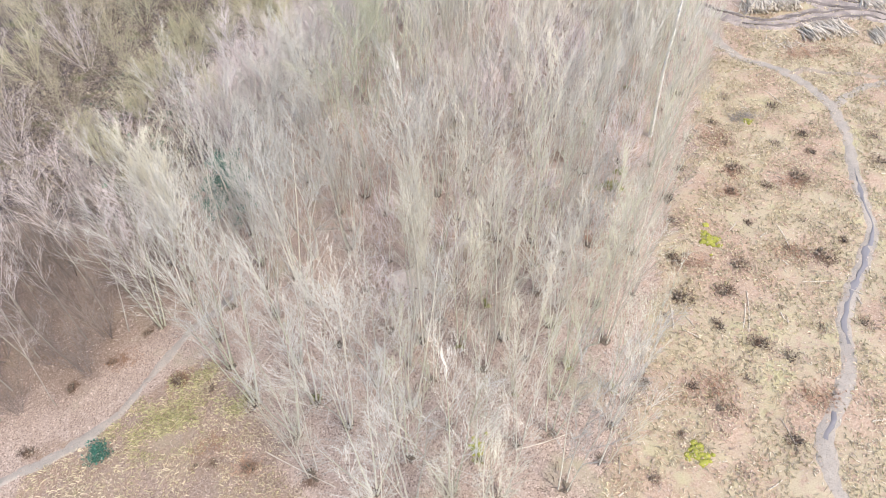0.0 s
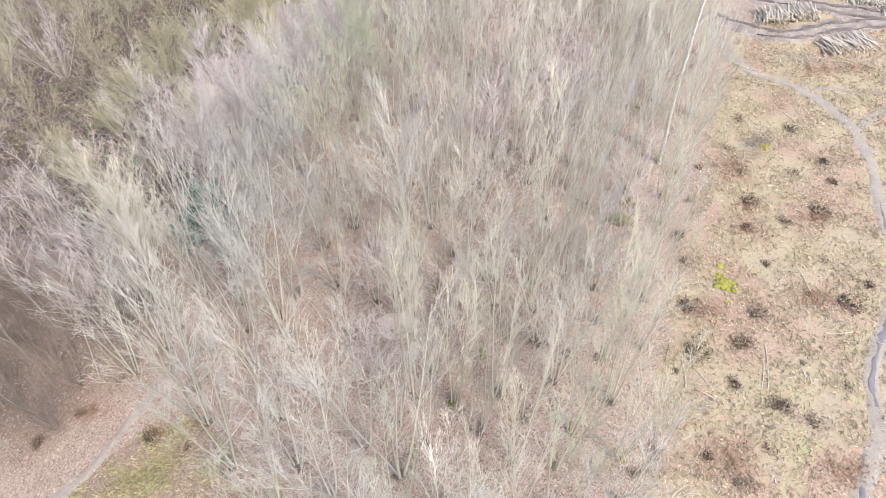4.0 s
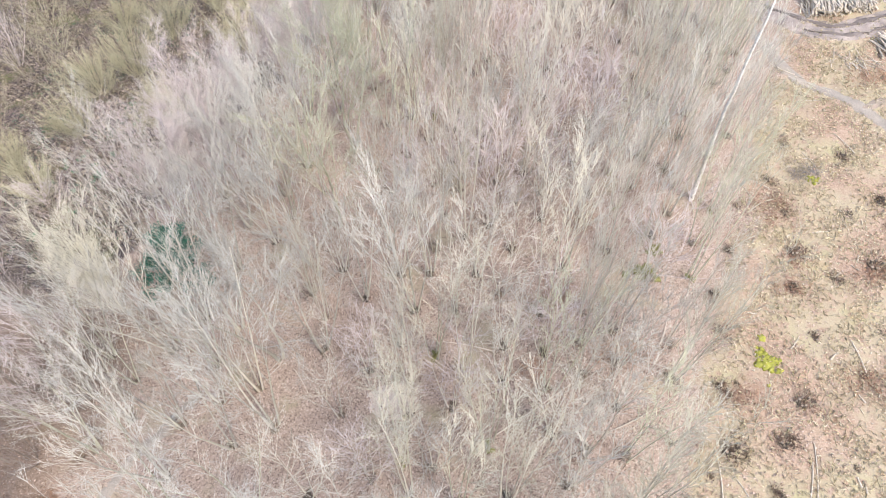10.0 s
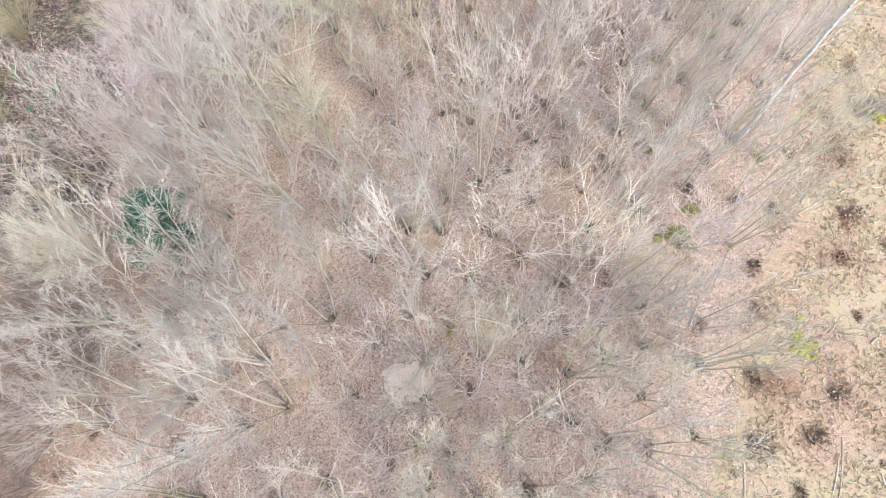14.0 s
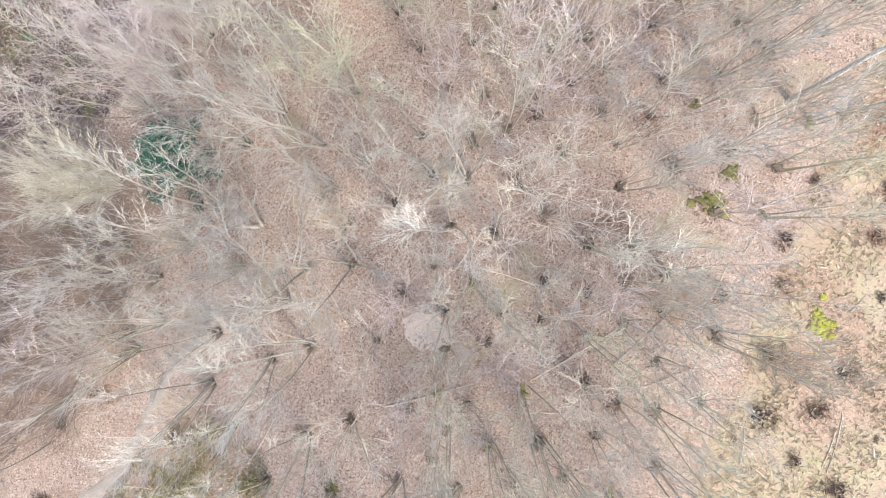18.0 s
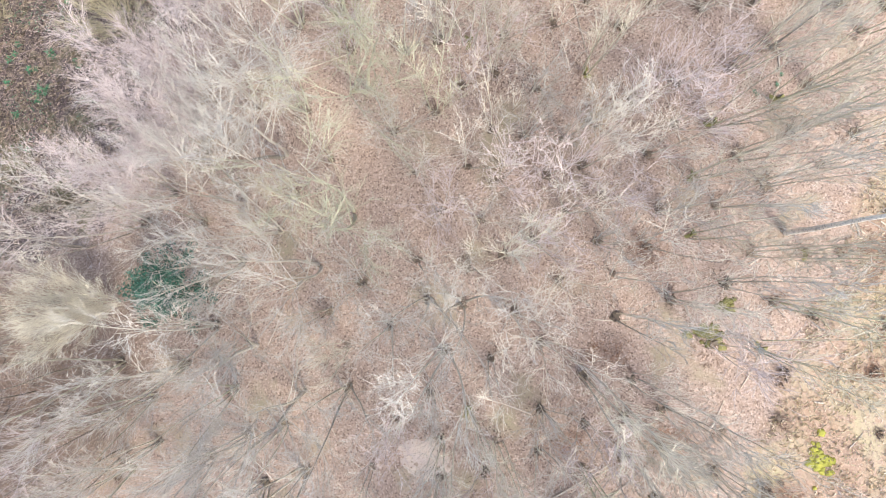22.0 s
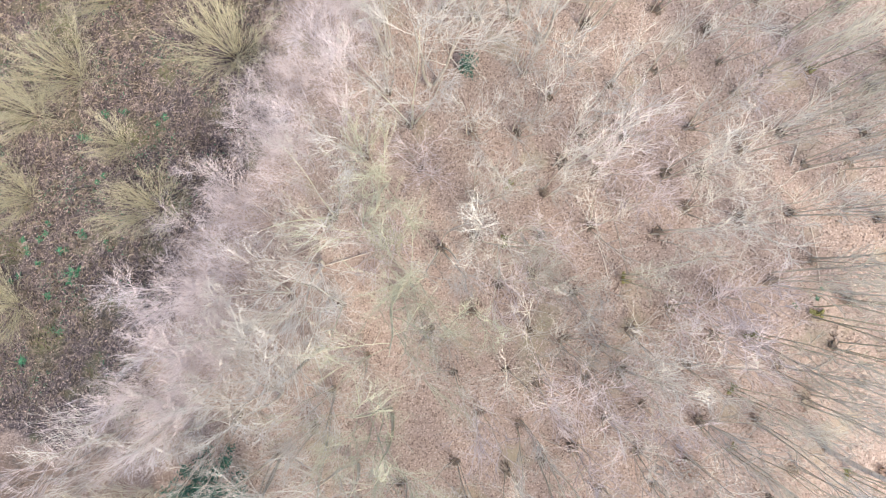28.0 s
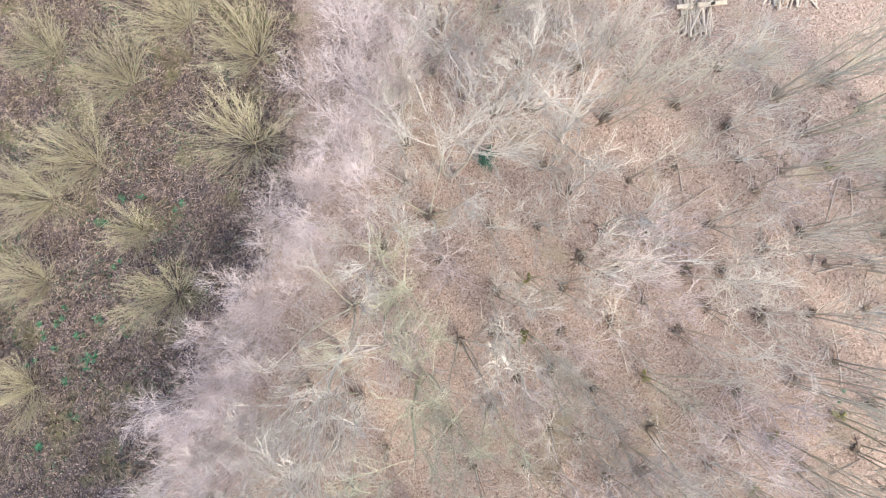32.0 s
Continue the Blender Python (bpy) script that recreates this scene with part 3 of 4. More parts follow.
def beside_path(x, y, gap=1.0):
    """Whether x, y lies on one of the footpaths or close to it."""
    for line in (EAST_PATH, WEST_PATH):
        for (ax, ay), (bx, by) in zip(line, line[1:]):
            if abs(x - ax) < 8 and abs(y - ay) < 8:
                u = max(0, min(1, ((x - ax) * (bx - ax) + (y - ay) * (by - ay)) / ((bx - ax) ** 2 + (by - ay) ** 2)))
                if (x - ax - u * (bx - ax)) ** 2 + (y - ay - u * (by - ay)) ** 2 < gap * gap:
                    return True
    return False


def free_spot(x, y, gap):
    return (x + 13.9) ** 2 + (y + 9.4) ** 2 > 8 and (x + 18.4) ** 2 + (y + 10.2) ** 2 > 12 and (x - 0.1) ** 2 + (y + 18.5) ** 2 > 1.6 and (x - 18.5) ** 2 + (y + 6.4) ** 2 > 1.5 and all((x - a) ** 2 + (y - b) ** 2 > gap * gap for a, b in stood)


for x, y in STOOLS_SOUTH + STOOLS_NORTH:
    if free_spot(x, y, 1.2):
        stood.append((x, y))
        place(coppice_kinds(rng, x, y), rng, x, y)
tries = 0
while tries < 4200:
    tries += 1
    x, y = rng.uniform(-19, 27), rng.uniform(-36, 36)
    if inside(FOREST, x, y) and not beside_path(x, y) and free_spot(x, y, (1.85 if x > 0 else 2.3) + 0.7 * noise.noise((x * 0.15, y * 0.15, 2))):
        stood.append((x, y))
        place(coppice_kinds(rng, x, y), rng, x, y)
print("coppice trees", len(stood))

OAK_KINDS = [(spreading_tree(41 + i, h, 0.12, BARK_GREY, TWIG_GREY, "broad bare tree with crooked grey-white limbs", "broad trees at the wood's edge", name="edge_tree", limbs=8, reach=4.8, sub=8, ntwig=7), False)
             for i, h in enumerate((12.0, 11.0, 12.8))]
MOSSY_OAK = [(spreading_tree(46, 11.6, 0.12, BARK_GREEN, TWIG_OLIVE, "broad bare tree with limbs greened by algae", "broad trees at the wood's edge", name="edge_tree", limbs=8, reach=4.8, sub=8, ntwig=7), False)]
for x, y in OAKS:
    place(MOSSY_OAK if (x, y) in GREENED else OAK_KINDS, rng, x, y, (0.85, 1.0))
# the mauve-budded fringe along the wood's western edge
FRINGE_KINDS = [(coppice_tree(51 + i, 4, h, TWIG_PINK, TWIG_PINK, "slender bare tree with a mauve haze of fine twigs", branches=18, reach=3.2, ntwig=10, tips=3, fine=0.68, fan=36, name="fringe_tree",
                              group="trees fringing the scrub", lean=0.13, spread=34, stool=False, wander=0.07, thick=(0.018, 0.030), start=0.3), False) for i, h in enumerate((9.5, 10.5))]
for x, y in ((-4.6, 19.8), (-4.8, 17.0), (-6.2, 14.4), (-6.8, 11.4), (-8.6, 8.6), (-11.4, 5.8), (-12.8, 3.2), (-14.0, 0.8), (-15.0, -1.8), (-15.8, -4.6), (-12.0, 0.2), (-13.6, -1.6), (-14.6, -4.0), (-6.5, 24.0), (-8.5, 29.0), (-9.4, 10.8), (-13.2, 2.0), (-9.2, 12.8), (-10.6, 9.8), (-7.6, 15.6), (-12.2, 7.0), (-6.4, 18.6), (-6.6, 21.4)):
    place(FRINGE_KINDS, rng, x, y, (0.9, 1.1))
# the wood west of the small path
WEST_KINDS = [(coppice_tree(61 + i, n, h, BARK_DUSKY, t, "tall bare grey tree in the western wood", branches=17, reach=4.2, ntwig=7, tips=2, name="woodland_tree",
                            group="trees of the western wood", lean=0.12, spread=38, stool=False, thick=(0.05, 0.085), wander=0.09), False)
              for i, (n, h, t) in enumerate(((1, 13.0, TWIG_DUSKY), (2, 12.0, TWIG_PINK), (2, 13.0, TWIG_DUSKY), (1, 14.0, TWIG_DUSKY)))]
west = [(-21.5, -23.0), (-19.4, -20.2), (-22.5, -25.7), (-25.9, -24.1)]
for x, y in west:
    place(WEST_KINDS, rng, x, y)
tries = 0
while tries < 900:
    tries += 1
    x, y = rng.uniform(-46, -16), rng.uniform(-28, -2)
    if inside(LEFT_WOOD, x, y) and not beside_path(x, y, 1.2) and all((x - a) ** 2 + (y - b) ** 2 > 4.4 for a, b in west) and (x + 14.3) ** 2 + (y + 9) ** 2 > 15 and (x + 18.4) ** 2 + (y + 10.2) ** 2 > 14:
        west.append((x, y))
        place(WEST_KINDS, rng, x, y)
print("western trees", len(west))

# ---- scrub ----
def many_stemmed(seed, stems, tall, lean, branches, reach, mat, label, group, name, ntwig=6, fan=21):
    """A bush whose stems fan out from one root and branch all the way up."""
    rng = random.Random(seed)
    bush = new(name)
    tagged(bush, label, "bush", group)
    crown = Wood()
    for s in range(stems):
        a, e = (s + rng.random()) / stems * math.tau, rng.random() ** 0.7
        out = Vector((math.cos(a), math.sin(a), 0))
        st = Wood()
        stem_with_crown(rng, st, crown, out * 0.4 * rng.random() + Vector((0, 0, -0.1)), Vector((0, 0, 1)) + out * lean * e, tall * rng.uniform(0.8, 1.1) * math.sqrt(1 + 0.5 * (lean * e) ** 2),
                        rng.uniform(0.014, 0.026), branches, reach, start=0.08, wander=0.09, twig=1.1, ntwig=ntwig, rise=0.02, spread=fan, fan=fan, fine=0.85)
        mesh_object("stem", st.verts, st.faces, mat, bush)
    mesh_object("crown", crown.verts, crown.faces, mat, bush, "dense fan of thin bare shoots")
    return bush


WILLOW_KINDS = [(many_stemmed(71 + i, 34, h, lean, 7, 2.4, m, "bare willow bush with a fan of yellow-olive shoots", "willow bushes in the scrub", "willow_bush", 4, 15), False)
                for i, (h, lean, m) in enumerate(((3.4, 1.0, TWIG_WILLOW), (3.0, 1.1, TWIG_WILLOW), (3.8, 0.9, TWIG_WILLOW)))]
BROWN_KINDS = [(many_stemmed(81 + i, 9, h, 0.8, 8, 2.2, t, "bare scrub bush with dense thin shoots", "bushes in the far scrub", "scrub_bush", 4), False)
               for i, (h, t) in enumerate(((4.2, TWIG_BROWN), (4.8, TWIG_BROWN), (4.0, TWIG_WILLOW), (5.2, TWIG_PINK)))]
WILLOWS = [(-18.0, 23.7), (-13.4, 21.3), (-21.9, 20.0), (-24.0, 14.9), (-13.6, 15.9), (-26.8, 12.6), (-27.1, 7.4), (-18.4, 6.6), (-27.9, 0.7), (-31.0, 4.0), (-16.0, 27.0), (-27.0, 22.0)]
for x, y in WILLOWS:
    place(WILLOW_KINDS, rng, x, y, (0.92, 1.12) if y > 6 and x > -27 else (0.72, 0.85))
place(WILLOW_KINDS, rng, -20.8, 10.6, (0.55, 0.6))
UNDER_KINDS = [(many_stemmed(86 + i, 8, h, 0.7, 8, 2.4, TWIG_DARK, "bare dark brown undergrowth bush with thin stems", "undergrowth of the western wood", "undergrowth_bush", 5), False)
               for i, h in enumerate((3.8, 4.6))]
under, tries = [], 0
while tries < 500:
    tries += 1
    x, y = rng.uniform(-33, -16.5), rng.uniform(-28, -9)
    if inside(LEFT_WOOD, x, y) and not beside_path(x, y, 1.6) and all((x - a) ** 2 + (y - b) ** 2 > 7 for a, b in under) and (x + 14.3) ** 2 + (y + 9) ** 2 > 16 and (x + 18.4) ** 2 + (y + 10.2) ** 2 > 8:
        under.append((x, y))
        place(UNDER_KINDS, rng, x, y, (0.7, 1.1))
PALE_KIND = [(many_stemmed(91, 17, 9.6, 0.34, 17, 3.2, TWIG_STRAW, "tall pale straw-coloured sallow with dense upswept shoots", "pale sallows", "sallow", 9), False)]
place(PALE_KIND, rng, -18.4, -10.4, (1, 1))
spots = list(WILLOWS) + [(-20.8, 10.6)]
tries = 0
while tries < 400:
    tries += 1
    x, y = rng.uniform(-54, -12), rng.uniform(2, 42)
    if inside(SCRUB, x, y) and (x < -29 or y > 25) and all((x - a) ** 2 + (y - b) ** 2 > 14 for a, b in spots):
        spots.append((x, y))
        place(BROWN_KINDS, rng, x, y, (0.9, 1.25))
for kinds in (MOSSY_OAK, TAN_KINDS, LOW_KINDS, GREY_KINDS, OAK_KINDS, FRINGE_KINDS, WEST_KINDS, WILLOW_KINDS, BROWN_KINDS, UNDER_KINDS, PALE_KIND):
    drop_unused(kinds)


# ---- the birch that leans out of the wood's eastern edge ----
def birch(x, y):
    rng = random.Random(101)
    tree = new("birch")
    trunk, crown = Wood(), Wood()
    pts = course(rng, Vector((0, 0, -0.15)), Vector((-0.04, 0.06, 1)), 14.4, 10, 0.05, 0.0)
    trunk.tube(pts, [0.16 * (1 - 0.75 * i / 10) for i in range(11)], 8)
    for b in range(16):
        p, d = along(pts, 0.42 + 0.57 * b / 16)
        q = course(rng, p, off(rng, d, rng.uniform(30, 55)), rng.uniform(1.0, 2.2), 4, 0.2, 0.05)
        crown.tube(q, [0.02, 0.016, 0.012, 0.01, 0], 3)
        twigs(rng, crown, q, 5, 0.6, 0.008, -0.05)
    mesh_object("trunk", trunk.verts, trunk.faces, BARK_PALE, tree, "white birch bark", smooth=True)
    mesh_object("crown", crown.verts, crown.faces, TWIG_GREY, tree)
    tree.matrix_basis = on_ground(x, y)
    tagged(tree, "tall white-barked birch at the clearing's edge", "tree")


birch(18.5, -6.4)


# ---- holly and ferns ----
def leaf_quads(rng, centre, out, count, size, verts, faces):
    for _ in range(count):
        c = centre + rand_dir(rng) * out * rng.random() ** 0.5
        d, s = rand_dir(rng), rand_dir(rng)
        s = d.cross(s).normalized()
        n = d.cross(s) * 0.25
        k = len(verts)
        a = size * rng.uniform(0.7, 1.3)
        verts += [tuple(c - d * a), tuple(c + s * a * 0.5 + n * a), tuple(c + d * a), tuple(c - s * a * 0.5 + n * a)]
        faces += [(k, k + 1, k + 2), (k, k + 2, k + 3)]


def holly(x, y, tall, wide, clumps, leaves, seed):
    rng = random.Random(seed)
    tree = new("holly_tree")
    trunk, limbs = Wood(), Wood()
    pts = course(rng, Vector((0, 0, -0.1)), Vector((0, 0, 1)), tall * 0.9, 6, 0.06, 0.03)
    trunk.tube(pts, [0.11 * (1 - 0.8 * i / 6) for i in range(7)], 6)
    verts, faces = [], []
    for c in range(clumps):
        u = 0.15 + 0.85 * (c + rng.random()) / clumps
        p, d = along(pts, min(u, 1.0))
        reach = wide / 2 * (1.1 - 0.75 * u) * rng.uniform(0.4, 1.1)
        a = rng.random() * math.tau
        q = course(rng, p, Vector((math.cos(a), math.sin(a), 0.35)), reach, 3, 0.15, 0.02)
        limbs.tube(q, [0.02, 0.016, 0.012, 0], 3)
        leaf_quads(rng, q[-1], 0.42, leaves, 0.075, verts, faces)
        leaf_quads(rng, q[2], 0.32, leaves // 2, 0.075, verts, faces)
    mesh_object("trunk", trunk.verts, trunk.faces, BARK_GREY, tree, smooth=True)
    mesh_object("limbs", limbs.verts, limbs.faces, BARK_GREY, tree).name = "branchwork"
    mesh_object("foliage", verts, faces, HOLLY, tree, "glossy dark blue-green leaves")
    tree.matrix_basis = on_ground(x, y)
    tagged(tree, "evergreen holly with glossy dark green leaves under bare trees", "tree")


holly(-13.9, -9.4, 6.6, 5.6, 90, 66, 3)
holly(0.6, 14.4, 2.4, 1.3, 12, 30, 5)
holly(-17.7, -29.8, 1.4, 1.9, 18, 26, 8)


def fern_kind(seed):
    rng = random.Random(seed)
    fern = new("fern_clump")
    tagged(fern, "small clump of bright green evergreen fronds", "fern", "green clumps among the brambles")
    for f in range(11):
        a = f / 11 * math.tau + rng.random() * 0.4
        w = Wood()
        q = course(rng, Vector((0, 0, 0)), Vector((math.cos(a), math.sin(a), 1.1)), rng.uniform(0.45, 0.75), 4, 0.1, -0.22)
        verts, faces = [], []
        for i in range(14):
            p, d = along(q, 0.15 + 0.84 * i / 14)
            s = d.cross(Vector((0, 0, 1))).normalized()
            for side in (-1, 1):
                k, ln = len(verts), 0.15 * (1 - i / 16)
                verts += [tuple(p), tuple(p + s * side * ln + d * 0.05), tuple(p + s * side * ln * 0.6 + d * 0.09 + Vector((0, 0, 0.02)))]
                faces.append((k, k + 1, k + 2))
        mesh_object("frond", verts, faces, FERN, fern)
    return fern


FERN_KINDS = [(fern_kind(7), False), (fern_kind(8), False)]
rng = random.Random(17)
for x, y in ((-24.0, 2.4), (-23.3, 10.9), (-25.6, 1.2), (-26.4, 3.3), (-23.6, 4.8), (-27.4, 4.2), (-24.8, 4.2), (-20.9, 12.4), (-25.0, -0.8), (-25.8, 6.0), (-27.5, 5.0), (-22.4, 8.6), (18.3, 1.5), (17.0, 0.9), (-28.0, 2.2), (-27.0, -2.9), (-18.3, 12.0), (-22.3, 12.8), (-26.2, 4.8), (-21.5, 4.3), (-23.9, 2.5), (-23.5, 10.9)):
    for _ in range(2):
        place(FERN_KINDS, rng, x + rng.uniform(-0.35, 0.35), y + rng.uniform(-0.35, 0.35), (0.5, 0.85) if x < 0 else (0.3, 0.5))


# ---- moss cushions ----
def moss_patch(x, y, wide, deep, mat, label, seed):
    """A cluster of soft cushions of moss."""
    rng = random.Random(seed)
    patch = new("moss_patch")
    for _ in range(30):
        bm = bmesh.new()
        bmesh.ops.create_icosphere(bm, subdivisions=2, radius=1)
        r = rng.uniform(0.07, 0.19) * wide
        cx, cy = rng.gauss(0, 0.23) * wide, rng.gauss(0, 0.24) * deep
        for v in bm.verts:
            k = 1 + 0.7 * noise.noise(v.co * 2.4 + Vector((cx * 9, cy * 9, seed)))
            v.co = Vector((cx + v.co.x * r * k, cy + v.co.y * r * k * 0.9, v.co.z * 0.10 * k))
            v.co.z += lie(x + v.co.x, y + v.co.y) - lie(x, y)
        ob = part("cushion", bm, mat, patch)
        ob.data.polygons.foreach_set("use_smooth", [True] * len(ob.data.polygons))
    patch.matrix_basis = on_ground(x, y)
    tagged(patch, label, "moss", "moss patches")


moss_patch(19.8, -17.6, 1.45, 2.2, MOSS, "bright yellow-green moss patch in the clearing", 1)
moss_patch(15.2, -32.4, 1.2, 1.2, MOSS, "bright yellow-green moss patch beside a cut stump", 2)
moss_patch(14.7, -11.6, 1.3, 1.0, MOSS_OLIVE, "olive-green moss cushion at a stool's foot", 3)
moss_patch(15.5, -10.0, 0.9, 0.8, MOSS_OLIVE, "small olive-green moss cushion at a stool's foot", 4)
moss_patch(26.0, -5.6, 0.7, 0.6, MOSS, "small yellow-green moss tuft in dead grass", 5)
moss_patch(4.1, -31.3, 0.8, 1.1, MOSS, "green moss at the foot of coppice stems", 6)
moss_patch(-5.1, -27.2, 0.7, 0.7, MOSS_OLIVE, "olive moss cushion on leaf litter", 7)


# ---- a pale bare patch in the wood ----
bm = bmesh.new()
bmesh.ops.create_grid(bm, x_segments=24, y_segments=18, size=1)
for v in bm.verts:
    x, y = v.co.x * 1.5, v.co.y * 1.1
    k = (x / 1.4) ** 2 + (y / 1.0) ** 2 + 0.9 * noise.noise((x * 1.1, y * 1.1, 2)) + 0.5 * noise.noise((x * 4, y * 4, 5))
    v.co = Vector((x, y, lie(0.1 + x, -18.5 + y) - lie(0.1, -18.5) + 0.08 * max(-0.8, min(0.7, 1 - k)) + 0.02 * noise.noise((x * 5, y * 5, 0))))
me = bpy.data.meshes.new("earth_mound")
bm.to_mesh(me)
bm.free()
me.materials.append(SAND)
mound = new("earth_mound", me)
mound.matrix_basis = on_ground(0.1, -18.5)
tagged(mound, "low mound of pale bare earth among leaf litter", "mound")


# ---- cut stools of the clearing ----
def cut_stool_kind(seed, stubs, wide):
    rng = random.Random(seed)
    ob = new("cut_stool")
    tagged(ob, "cut coppice stool with short stubs in brown dead growth", "stump", "cut stools in the clearing")
    base_mound("stool", wide * 0.20, 0.07, STOOL, ob, "dark rotten base", seed)
    for s in range(stubs):
        a = s / stubs * math.tau + rng.random()
        x, y = math.cos(a) * wide * rng.uniform(0.1, 0.32), math.sin(a) * wide * rng.uniform(0.1, 0.32)
        r, h = rng.uniform(0.028, 0.05), rng.uniform(0.14, 0.30)
        bm = bmesh.new()
        bmesh.ops.create_cone(bm, cap_ends=True, segments=8, radius1=r * 1.15, radius2=r, depth=h)
        for f in bm.faces:
            if f.normal.z > 0.9:
                f.material_index = 1
        for v in bm.verts:
            v.co += Vector((x + v.co.z * 0.3 * math.cos(a), y + v.co.z * 0.3 * math.sin(a), h / 2))
            if v.co.z > h * 0.8:
                v.co.z += (v.co.x - x) * 0.5
        part("stub", bm, (STOOL, WEATHERED), ob)
    dead, verts, faces = Wood(), [], []
    clumps = [(rng.gauss(0, 0.34) * wide, rng.gauss(0, 0.2) * wide, rng.uniform(0.12, 0.42) * wide) for _ in range(4)]
    for _ in range(120):
        a, (cx, cy, cr) = rng.random() * math.tau, rng.choice(clumps)
        r = cr * rng.random() ** 0.6
        p = Vector((cx + math.cos(a) * r, cy + math.sin(a) * r, 0.02))
        dead.tube(course(rng, p, Vector((math.cos(a) * 0.8, math.sin(a) * 0.8, rng.uniform(0.2, 1.2))), rng.uniform(0.15, 0.42), 2, 0.3, -0.1), [0.008, 0.006, 0], 3)
    for _ in range(90):
        a, (cx, cy, cr) = rng.random() * math.tau, rng.choice(clumps)
        r = 1.6 * cr * rng.random() ** 0.6
        leaf_quads(rng, Vector((cx + math.cos(a) * r, cy + math.sin(a) * r, 0.08)), 0.06, 1, 0.05, verts, faces)
    k = len(dead.verts)
    growth = mesh_object("dead_growth", dead.verts + verts, dead.faces + [tuple(i + k for i in f) for f in faces], BROWN_DEAD, ob, "brown dead shoots and leaves")
    growth["kind"] = "stuff"
    return ob


CUT_KINDS = [(cut_stool_kind(121 + i, n, w), False) for i, (n, w) in enumerate(((5, 1.0), (7, 1.4), (3, 0.7), (6, 1.1), (4, 0.9), (3, 1.3), (5, 0.8)))]
CUT_STOOLS = [(25.2, -2.5), (28.5, -3.7), (23.2, -10.9), (27.3, -8.4), (27.3, -12.1), (25.0, -12.8), (22.4, -13.3), (22.7, -16.4), (26.3, -16.2), (17.0, -19.0), (18.0, -18.9),
              (20.8, -20.1), (24.4, -18.7), (16.7, -22.3), (15.6, -23.6), (18.6, -24.6), (22.4, -23.4), (17.9, -15.7), (23.3, -5.3), (29.4, -7.5), (19.7, -10.6),
              (28.2, -18.1), (25.9, -22.2), (18.2, -13.4), (24.3, -24.7), (26.8, -24.6), (20.7, -25.8), (21.7, -26.9), (13.5, -28.0), (16.0, -28.5)]
MORE_STOOLS = [(12.4, -29.2), (17.0, -29.9), (14.6, -31.3), (17.0, -33.2), (12.6, -33.6), (19.0, -28.1), (20.4, -31.8), (24.7, -29.5), (34.8, -7.7), (32.2, -6.6),
               (33.9, -10.6), (29.5, -9.5), (30.2, -0.2), (27.9, -21.2), (-10.6, -30.7), (-11.6, -30.8), (-14.2, -27.5), (-11.8, -25.7), (-14.2, -25.0), (-8.3, -31.3),
               (-4.5, -32.3), (-17.7, -20.5), (-19.4, -22.6), (-21.7, -24.6), (-22.5, -28.9), (23.6, -8.0), (26.2, -19.4), (21.0, -7.4), (31.5, -13.8), (19.4, -22.2)]
for x, y in CUT_STOOLS + MORE_STOOLS:
    if not beside_path(x, y, 1.1):
        place(CUT_KINDS, rng, x, y, (0.55, 1.25))


# ---- beds of dead bracken and cut brush ----
def brush_bed(x, y, wide, deep, turn, mat, label, count, seed):
    """A flattened bed of broken fronds and thin stalks lying every way."""
    rng = random.Random(seed)
    stalks, verts, faces = Wood(), [], []
    for _ in range(count):
        u, v = rng.gauss(0, 0.4) * wide, rng.gauss(0, 0.4) * deep
        u += 0.4 * noise.noise((u * 1.5, v * 1.5, seed))
        a = rng.random() * math.tau
        p = Vector((u, v, lie(x + u, y + v) - lie(x, y) + rng.uniform(0.02, 0.12)))
        if rng.random() < 0.55:
            q = course(rng, p, Vector((math.cos(a), math.sin(a), rng.uniform(-0.05, 0.35))), rng.uniform(0.25, 0.8), 2, 0.2, -0.08)
            stalks.tube(q, [0.010, 0.008, 0], 3)
        else:
            leaf_quads(rng, p, 0.07, 2, 0.06, verts, faces)
    bed = new("brush_bed")
    k = mesh_object("stalk_mat", stalks.verts, stalks.faces, mat, bed)
    k["kind"] = "stuff"
    k = mesh_object("frond_mat", verts, faces, mat, bed)
    k["kind"] = "stuff"
    bed.matrix_basis = on_ground(x, y)
    tagged(bed, label, "brush", "beds of dead brush in the clearing")


